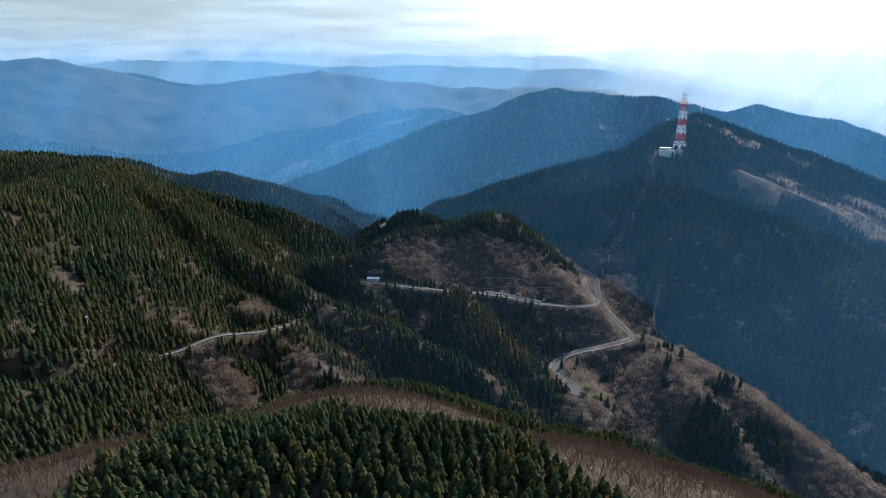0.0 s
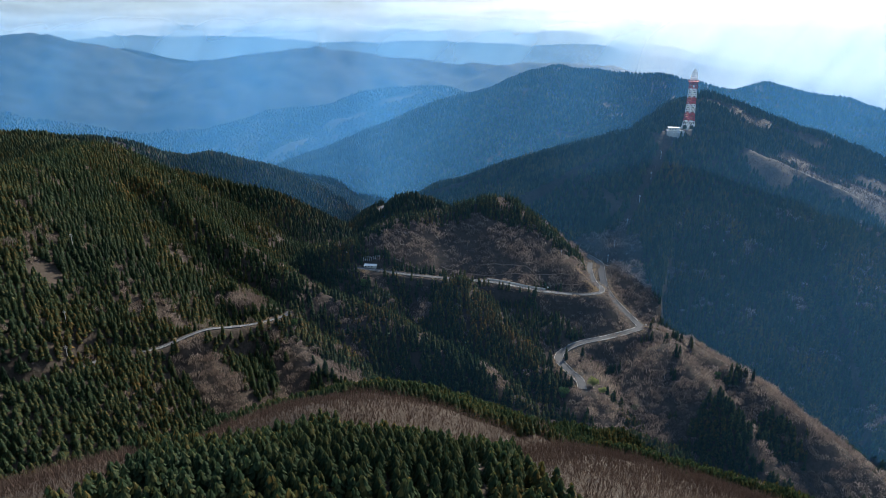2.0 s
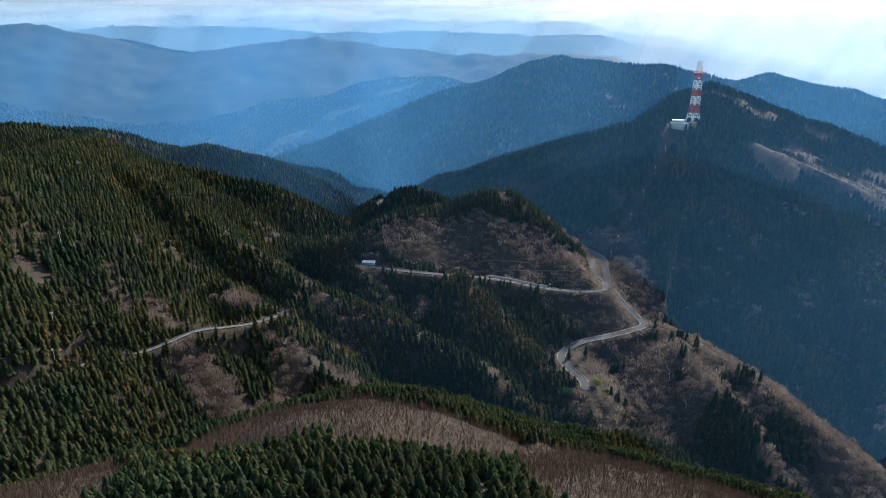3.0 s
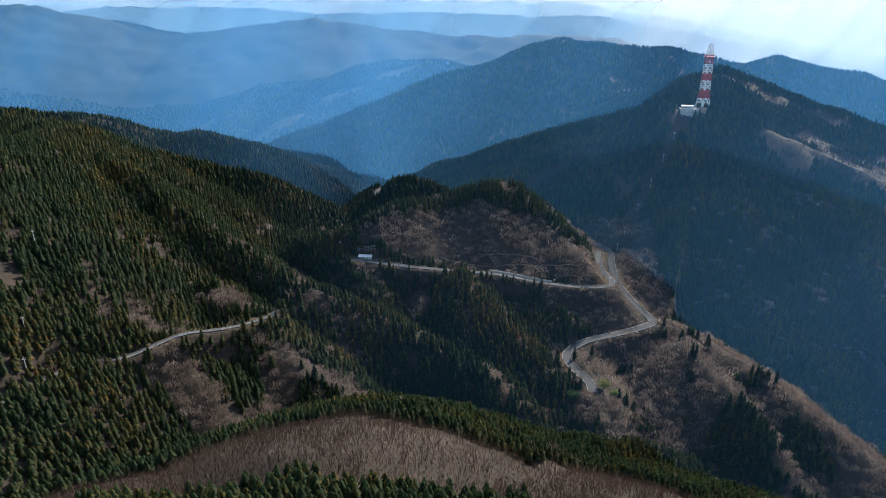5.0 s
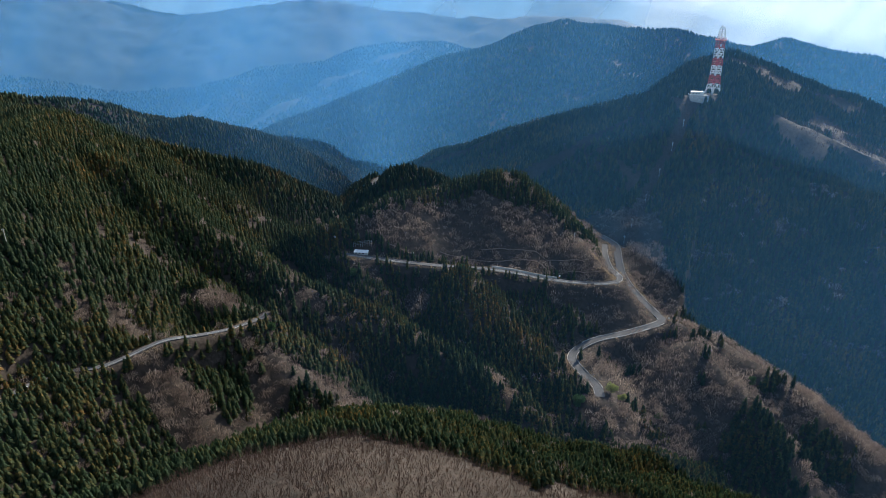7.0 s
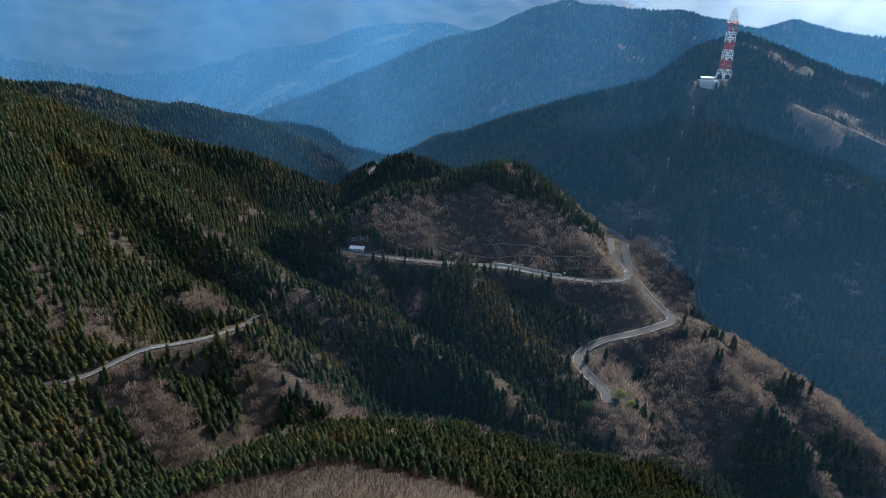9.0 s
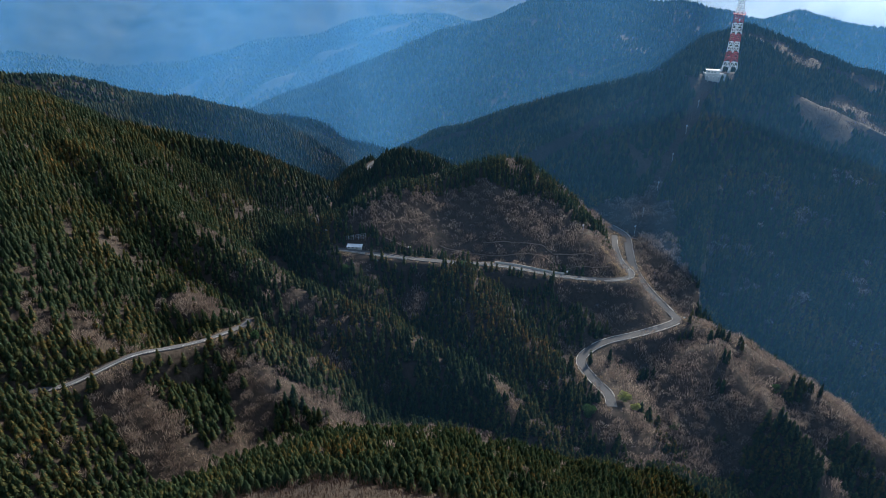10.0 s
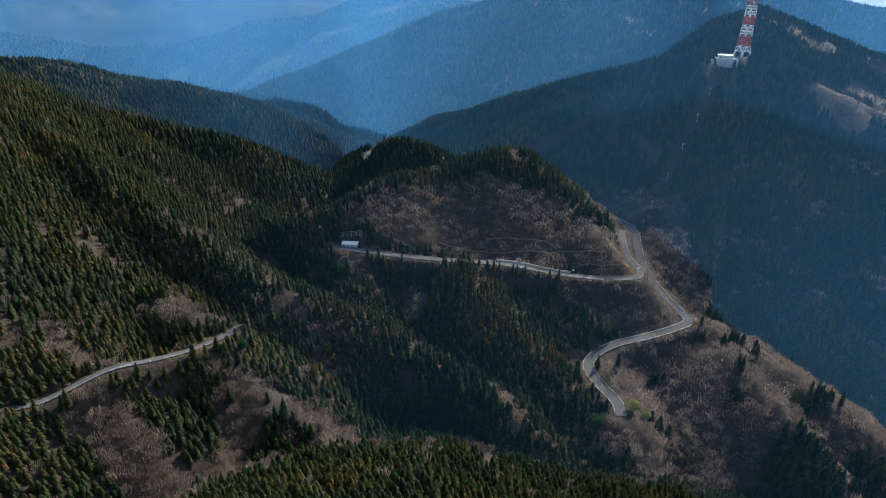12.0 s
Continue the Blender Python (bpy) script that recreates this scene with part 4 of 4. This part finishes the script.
# ---- hut, walls and rails along the roads ----
def build_hut():
    hut = tagged(new("roadside_hut"), "low white roadside hut with a sheet-metal roof", "hut")
    hut.matrix_world = Matrix.Translation((-66, 505, 94.9)) @ Matrix.Rotation(radians(-6), 4, "Z")
    bm = bmesh.new()
    box(bm, 0, 0, 0.9, 11.0, 3.8, 2.4)
    part("wall", bevelled(bm, 0.05), WALL_CREAM, hut)
    bm = bmesh.new()
    box(bm, 0, -0.1, 2.25, 11.8, 4.8, 0.3)
    for v in bm.verts:
        v.co.z += 0.35 if v.co.y > 0 else -0.15
    part("roof", bm, ROOF_WHITE, hut, "sloping white sheet-metal roof")
    for x in (-4.2, -1.2, 1.8):
        bm = bmesh.new()
        box(bm, x, -1.93, 1.25, 1.5, 0.1, 0.8)
        part("window", bm, GLASS, hut, "dark window pane")
    bm = bmesh.new()
    box(bm, 4.4, -1.93, 0.85, 0.9, 0.1, 1.7)
    part("door", bm, STEEL, hut)
    fence = tagged(new("mesh_fence"), "tall steel post fence on the bank above the hut", "fence")
    for k in range(9):
        bm = bmesh.new()
        x = -73 + 1.9 * k
        z = ground_at(x, 510.5)
        bar(bm, (x, 510.5, z - 0.3), (x, 510.5, z + 4.2), 0.09, 5)
        part("post", bm, STEEL, fence)
    for dz in (1.4, 2.8, 4.0):
        bm = bmesh.new()
        z0, z1 = ground_at(-73, 510.5), ground_at(-57.8, 510.5)
        bar(bm, (-73, 510.5, z0 + dz), (-57.8, 510.5, z1 + dz), 0.05, 4)
        part("rail", bm, STEEL, fence)


build_hut()


def strip(line, offset, first, last):
    """Places of a low upright strip beside a road line."""
    d = np.gradient(line, axis=0)
    d[:, 2] = 0
    d /= np.linalg.norm(d, axis=1)[:, None]
    side = np.stack([d[:, 1], -d[:, 0], 0 * d[:, 0]], 1)
    n = len(line)
    a, b = int(first * (n - 1)), int(last * (n - 1)) + 1
    mid = (line + side * offset)[a:b]
    return mid, side[a:b]


def upright(name, mid, side, low, high, thick, mat, parent):
    up = np.array((0, 0, 1.0))
    ring = np.stack([mid + side * thick / 2 + up * low, mid + side * thick / 2 + up * high, mid - side * thick / 2 + up * high, mid - side * thick / 2 + up * low], 1)
    n = len(mid)
    faces = [(4 * k + a, 4 * k + 4 + a, 4 * k + 4 + (a + 1) % 4, 4 * k + (a + 1) % 4) for k in range(n - 1) for a in range(4)]
    faces += [(0, 1, 2, 3), (4 * n - 1, 4 * n - 2, 4 * n - 3, 4 * n - 4)]
    return mesh_from(name, ring.reshape(-1, 3), faces, mat, parent)


def guard_rail(key, offset, first, last):
    line = ROADS[key][0]
    mid, side = strip(line, offset, first, last)
    rail = tagged(new("guard_rail"), "white steel guard rail along the edge of the mountain road", "guard rail", group="guard rails")
    upright("beam", mid, side, 0.50, 0.82, 0.07, RAIL_WHITE, rail)
    upright("kerb", mid + side * 0.1, side, -0.5, 0.12, 0.16, CONCRETE, rail)
    bm = bmesh.new()
    box(bm, 0, 0, 0.4, 0.16, 0.16, 1.1)
    me = bpy.data.meshes.new("post")
    bm.to_mesh(me)
    bm.free()
    me.materials.append(STEEL)
    for p in mid[::2]:
        post = new("post", me)
        post.parent = rail
        post.location = p


guard_rail("upper", 2.4, 0.02, 0.18)
guard_rail("upper", 2.4, 0.29, 0.65)
guard_rail("upper", 2.4, 0.67, 0.96)
guard_rail("lower", -3.2, 0.06, 0.50)
guard_rail("lower", -3.2, 0.55, 0.97)
guard_rail("side", 1.9, 0.1, 1.0)
guard_rail("left", -1.65, 0.08, 0.22)
guard_rail("left", -1.65, 0.24, 0.50)
guard_rail("left", -1.65, 0.66, 0.80)


def kerb_wall(key, offset, first, last, tall, label):
    mid, side = strip(ROADS[key][0], offset, first, last)
    ob = upright("roadside_wall", mid, side, -0.6, tall, 0.28, CONCRETE, None)
    tagged(ob, label, "wall")


kerb_wall("upper", -3.3, 0.39, 0.58, 1.5, "low grey concrete wall at the foot of the bank")
kerb_wall("lower", 3.5, 0.52, 0.78, 0.30, "pale concrete gutter edge along the bend")
kerb_wall("lower", 3.5, 0.80, 0.99, 0.30, "pale concrete gutter edge along the bend")


def slope_fence(points):
    line = spline([(x, y, 0) for x, y in points], 2.5)
    line[:, 2] = height(line[:, 0], line[:, 1])
    d = np.gradient(line[:, :2], axis=0)
    d /= np.linalg.norm(d, axis=1)[:, None]
    side = np.stack([d[:, 1], -d[:, 0], 0 * d[:, 0]], 1)
    fence = tagged(new("log_barrier"), "weathered log barrier running along the bare slope", "barrier", group="log barriers")
    for lo in (0.1, 0.55):
        upright("log", line, side, lo, lo + 0.3, 0.28, WOOD, fence)
    for p in line[::2]:
        bm = bmesh.new()
        bar(bm, (p[0], p[1], p[2] - 0.4), (p[0], p[1], p[2] + 1.3), 0.12, 5)
        part("post", bm, WOOD, fence)


slope_fence(((34, 531), (57, 531), (82, 525), (105, 523), (122, 521)))
slope_fence(((-1, 520), (33, 522), (62, 520), (92, 514), (112, 513), (133, 511)))
slope_fence(((-45, 512), (-28, 511), (-14, 509)))


def utility_pole(x, y, tall, arms=2):
    z = ground_at(x, y)
    pole = tagged(new("utility_pole"), "slender grey concrete utility pole with a cross-arm", "utility pole", group="utility poles")
    pole.location = (x, y, z - 0.5)
    bm = bmesh.new()
    bmesh.ops.create_cone(bm, cap_ends=True, segments=8, radius1=0.22, radius2=0.13, depth=tall + 0.5, matrix=Matrix.Translation((0, 0, (tall + 0.5) / 2)))
    part("shaft", bm, CONCRETE, pole)
    for k in range(arms):
        bm = bmesh.new()
        box(bm, 0, 0, tall - 0.4 - 0.8 * k, 1.8, 0.12, 0.12)
        part("cross_arm", bm, STEEL, pole)
        for dx in (-0.8, 0, 0.8):
            bm = bmesh.new()
            bar(bm, (dx, 0, tall - 0.36 - 0.8 * k), (dx, 0, tall - 0.08 - 0.8 * k), 0.09, 6)
            part("insulator", bm, WHITE, pole)
    return pole


for x, y, tall in ((-24, 503.5, 8.5), (-166, 337, 9), (146, 502.6, 8), (116, 540, 8), (139, 552, 8), (-88, 511, 8), (-222, 300, 9), (-243, 355, 15), (-215, 284, 9),
                   (259, 702, 9), (242, 679, 9), (224, 656, 9), (205, 631, 9), (186, 606, 9), (178, 598, 9)):
    utility_pole(x, y, tall)


def traffic_mirror(x, y):
    z = ground_at(x, y)
    m = tagged(new("traffic_mirror"), "round convex traffic mirror on an orange pole", "traffic mirror")
    m.location = (x, y, z)
    bm = bmesh.new()
    bar(bm, (0, 0, -0.4), (0, 0, 3.0), 0.07, 6)
    part("pole", bm, MIRROR_ORANGE, m)
    bm = bmesh.new()
    bmesh.ops.create_cone(bm, cap_ends=True, segments=20, radius1=0.75, radius2=0.7, depth=0.15, matrix=Matrix.Translation((0, -0.15, 2.8)) @ Matrix.Rotation(radians(90), 4, "X"))
    part("mirror_disc", bm, WHITE, m, "pale bright mirror disc")


traffic_mirror(98, 502.4)
traffic_mirror(183, 474)


# ---- single trees that stand out ----
def leafy_tree(name, label, x, y, tall, spread, mat, seed, clumps=700):
    rng = np.random.default_rng(seed)
    z = ground_at(x, y)
    tree = tagged(new(name), label, "tree")
    tree.location = (x, y, z)
    bm = bmesh.new()
    bmesh.ops.create_cone(bm, cap_ends=True, segments=8, radius1=0.42, radius2=0.16, depth=tall * 0.7, matrix=Matrix.Translation((0, 0, tall * 0.35 - 0.4)))
    for k in range(7):
        a, h = rng.uniform(0, 6.28), tall * rng.uniform(0.3, 0.6)
        bar(bm, (0, 0, h), (spread * 0.6 * math.cos(a), spread * 0.6 * math.sin(a), h + tall * 0.2), 0.09, 5)
    part("trunk", bm, WOOD, tree)
    # lobes of small leaf tufts
    lobes = [(spread * 0.55 * math.cos(a) * q, spread * 0.55 * math.sin(a) * q, tall * h, spread * r)
             for a, q, h, r in zip(rng.uniform(0, 6.28, 11), rng.uniform(0.3, 1.1, 11), rng.uniform(0.35, 0.82, 11), rng.uniform(0.38, 0.56, 11))]
    verts, faces = [], []
    for k in range(clumps):
        lx, ly, lz, lr = lobes[k % len(lobes)]
        d = rng.normal(size=3)
        d /= np.linalg.norm(d)
        c = np.array((lx, ly, lz)) + d * lr * rng.uniform(0.75, 1.08) * (1, 1, 0.85)
        for q in range(4):
            u, v = rng.normal(size=3), rng.normal(size=3)
            u, v = u / np.linalg.norm(u) * 0.42, v / np.linalg.norm(v) * 0.42
            i = len(verts)
            verts += [c + u, c + v, c - u * 0.7 - v * 0.5]
            faces.append((i, i + 1, i + 2))
    crown = mesh_from("crown", verts, faces, mat, tree)
    return tree


leafy_tree("evergreen_tree", "round dark green broadleaf evergreen beside the lower road", 93, 385, 12, 5.2, BROADLEAF, 3, 1100)
leafy_tree("budding_tree", "pale yellow-green budding tree at the road's end", 118, 394, 8.0, 4.4, YOUNG, 4, 620)
leafy_tree("budding_tree", "small pale green budding tree at the road's end", 125, 391, 6.5, 3.4, YOUNG, 5, 420)
leafy_tree("evergreen_tree", "dark green broadleaf tree on the bare ridge", 217, 398, 8, 2.8, BROADLEAF, 6, 420)
leafy_tree("evergreen_tree", "grey-green evergreen thicket on the slope", 150, 386, 5, 3.2, BROADLEAF, 7, 380)
leafy_tree("evergreen_tree", "dark evergreen at the edge of the winding road", -106, 372, 8, 3.2, BROADLEAF, 8, 420)
leafy_tree("evergreen_tree", "green broadleaf tree on the wooded knoll below the road", -70, 480, 8, 4.0, BROADLEAF, 9, 520)
leafy_tree("evergreen_tree", "green broadleaf tree on the wooded knoll below the road", 16, 480, 8, 3.6, BROADLEAF, 10, 520)


def lone_cedar(x, y, tall, wide, seed):
    shape = random.Random(seed)
    z = ground_at(x, y)
    tree = tagged(new("cedar_tree"), "single dark green pointed cedar standing apart", "tree", group="single cedars")
    tree.location = (x, y, z - 0.4)
    bm = bmesh.new()
    bmesh.ops.create_cone(bm, cap_ends=True, segments=7, radius1=0.3, radius2=0.08, depth=tall * 0.8, matrix=Matrix.Translation((0, 0, tall * 0.4)))
    part("trunk", bm, WOOD, tree)
    v, f = bough_conifer(shape, 110, 6, 0.55)
    mesh_from("crown", v * (wide, wide, tall), f, CEDAR, tree)


for k, (x, y, tall, wide) in enumerate(((118, 434, 13, 2.6), (127, 436, 7, 1.8), (131, 431, 6, 1.6), (240, 389, 12, 2.0), (236, 392, 9, 1.8), (205, 447, 9, 2.4), (198, 450, 8, 2.0), (211, 441, 8, 2.2), (82, 397, 12, 2.6), (88, 392, 9, 2.2))):
    lone_cedar(x, y, tall, wide, 30 + k)


def lone_bare_tree(x, y, tall, wide, seed):
    """A leafless broadleaf tree: a tapered stem that forks into limbs, and a rounded crown of fine twigs."""
    shape = random.Random(seed)
    tree = tagged(new("bare_tree"), "pale grey leafless tree with a rounded twiggy crown", "tree", group="single leafless trees")
    tree.location = (x, y, ground_at(x, y) - 0.3)
    bm = bmesh.new()
    bmesh.ops.create_cone(bm, cap_ends=True, segments=7, radius1=0.3, radius2=0.14, depth=tall * 0.4, matrix=Matrix.Translation((0, 0, tall * 0.2)))
    part("trunk", bm, WOOD, tree)
    for k in range(7):
        a, h = math.tau * (k + shape.uniform(-0.3, 0.3)) / 7, tall * shape.uniform(0.3, 0.4)
        reach = wide * shape.uniform(0.45, 0.7)
        end = Vector((reach * math.cos(a), reach * math.sin(a), tall * shape.uniform(0.6, 0.8)))
        bm = bmesh.new()
        m = Matrix.Translation((Vector((0, 0, h)) + end) / 2) @ (end - Vector((0, 0, h))).to_track_quat("Z", "Y").to_matrix().to_4x4()
        bmesh.ops.create_cone(bm, cap_ends=True, segments=5, radius1=0.11, radius2=0.04, depth=(end - Vector((0, 0, h))).length, matrix=m)
        part("limb", bm, WOOD, tree)
    v, f = bare_tree(shape, 420, 0.42)
    mesh_from("crown", v * (wide, wide, tall), f, TWIGS, tree)


for k, (x, y, tall, wide) in enumerate(((-50, 478, 8.5, 4.2), (-44, 468, 7.5, 3.8), (26, 483, 6.5, 3.6), (-158, 468, 8, 4.4), (-150, 462, 7, 3.8), (-92, 498, 7, 3.6), (-104, 392, 6, 3.2),
                                        (62, 590, 7, 4.6), (96, 600, 7.5, 4.2), (104, 590, 6.5, 3.6), (34, 392, 6.5, 3.6), (224, 402, 7, 4.4), (246, 380, 7, 4.4), (136, 390, 7, 4.2), (-146, 300, 7, 4.6))):
    lone_bare_tree(x, y, tall, wide, 60 + k)


# ---- the nearest cedars of the dome ----
def build_near_stand():
    shape, rng = random.Random(77), np.random.default_rng(12)
    x0, x1, y0, y1 = NEAR_STAND
    models = []
    for k in range(5):
        tree = tagged(new("cedar_tree"), "dark green cedar in the plantation on the near hilltop", "tree", group="hilltop cedars")
        bm = bmesh.new()
        bmesh.ops.create_cone(bm, cap_ends=True, segments=7, radius1=0.22, radius2=0.05, depth=6.6, matrix=Matrix.Translation((0, 0, 3.3)))
        part("trunk", bm, WOOD, tree)
        v, f = bough_conifer(shape, 70, 6, 0.6)
        mesh_from("crown", v * (2.4, 2.4, 8.2), f, CEDAR, tree)
        models.append(tree)
    spots = [(x, y) for x in np.arange(x0 + 2, x1 - 1, 3.5) for y in np.arange(y0 + 2, y1 - 1, 3.5)]
    for k, (x, y) in enumerate(spots):
        x, y = x + rng.uniform(-1.3, 1.3), y + rng.uniform(-1.3, 1.3)
        size = float(np.clip(1 + rng.normal(0, 0.13), 0.6, 1.35))
        m = Matrix.Translation((x, y, ground_at(x, y) - 0.5)) @ Matrix.Rotation(rng.uniform(0, 6.28), 4, "Z")
        model = models[k % 5]
        if k < 5:
            model.matrix_basis = m
        else:
            copy_thing(model, m @ Matrix.Scale(size, 4))


build_near_stand()


# ---- the hazy plain beyond the mountains ----
def build_town():
    rng = np.random.default_rng(21)
    verts, faces = [], []
    for k in range(70):
        cx, cy = (2050, 4080) if k % 3 == 0 else (2500, 4150) if k % 3 == 1 else (1650, 4200)
        x, y = rng.normal(cx, 170), rng.normal(cy, 70)
        z = ground_at(x, y)
        w, d, h = rng.uniform(8, 26), rng.uniform(8, 18), rng.uniform(5, 14)
        i = len(verts)
        verts += [(x + sx * w / 2, y + sy * d / 2, z - 2 + sz * (h + 2)) for sz in (0, 1) for sx, sy in ((-1, -1), (1, -1), (1, 1), (-1, 1))]
        faces += [(i, i + 1, i + 5, i + 4), (i + 1, i + 2, i + 6, i + 5), (i + 2, i + 3, i + 7, i + 6), (i + 3, i, i + 4, i + 7), (i + 4, i + 5, i + 6, i + 7)]
    ob = mesh_from("distant_town", verts, faces, ROOF_WHITE)
    tagged(ob, "pale scattered buildings of a distant town on the hazy plain", "town", kind="stuff")


build_town()
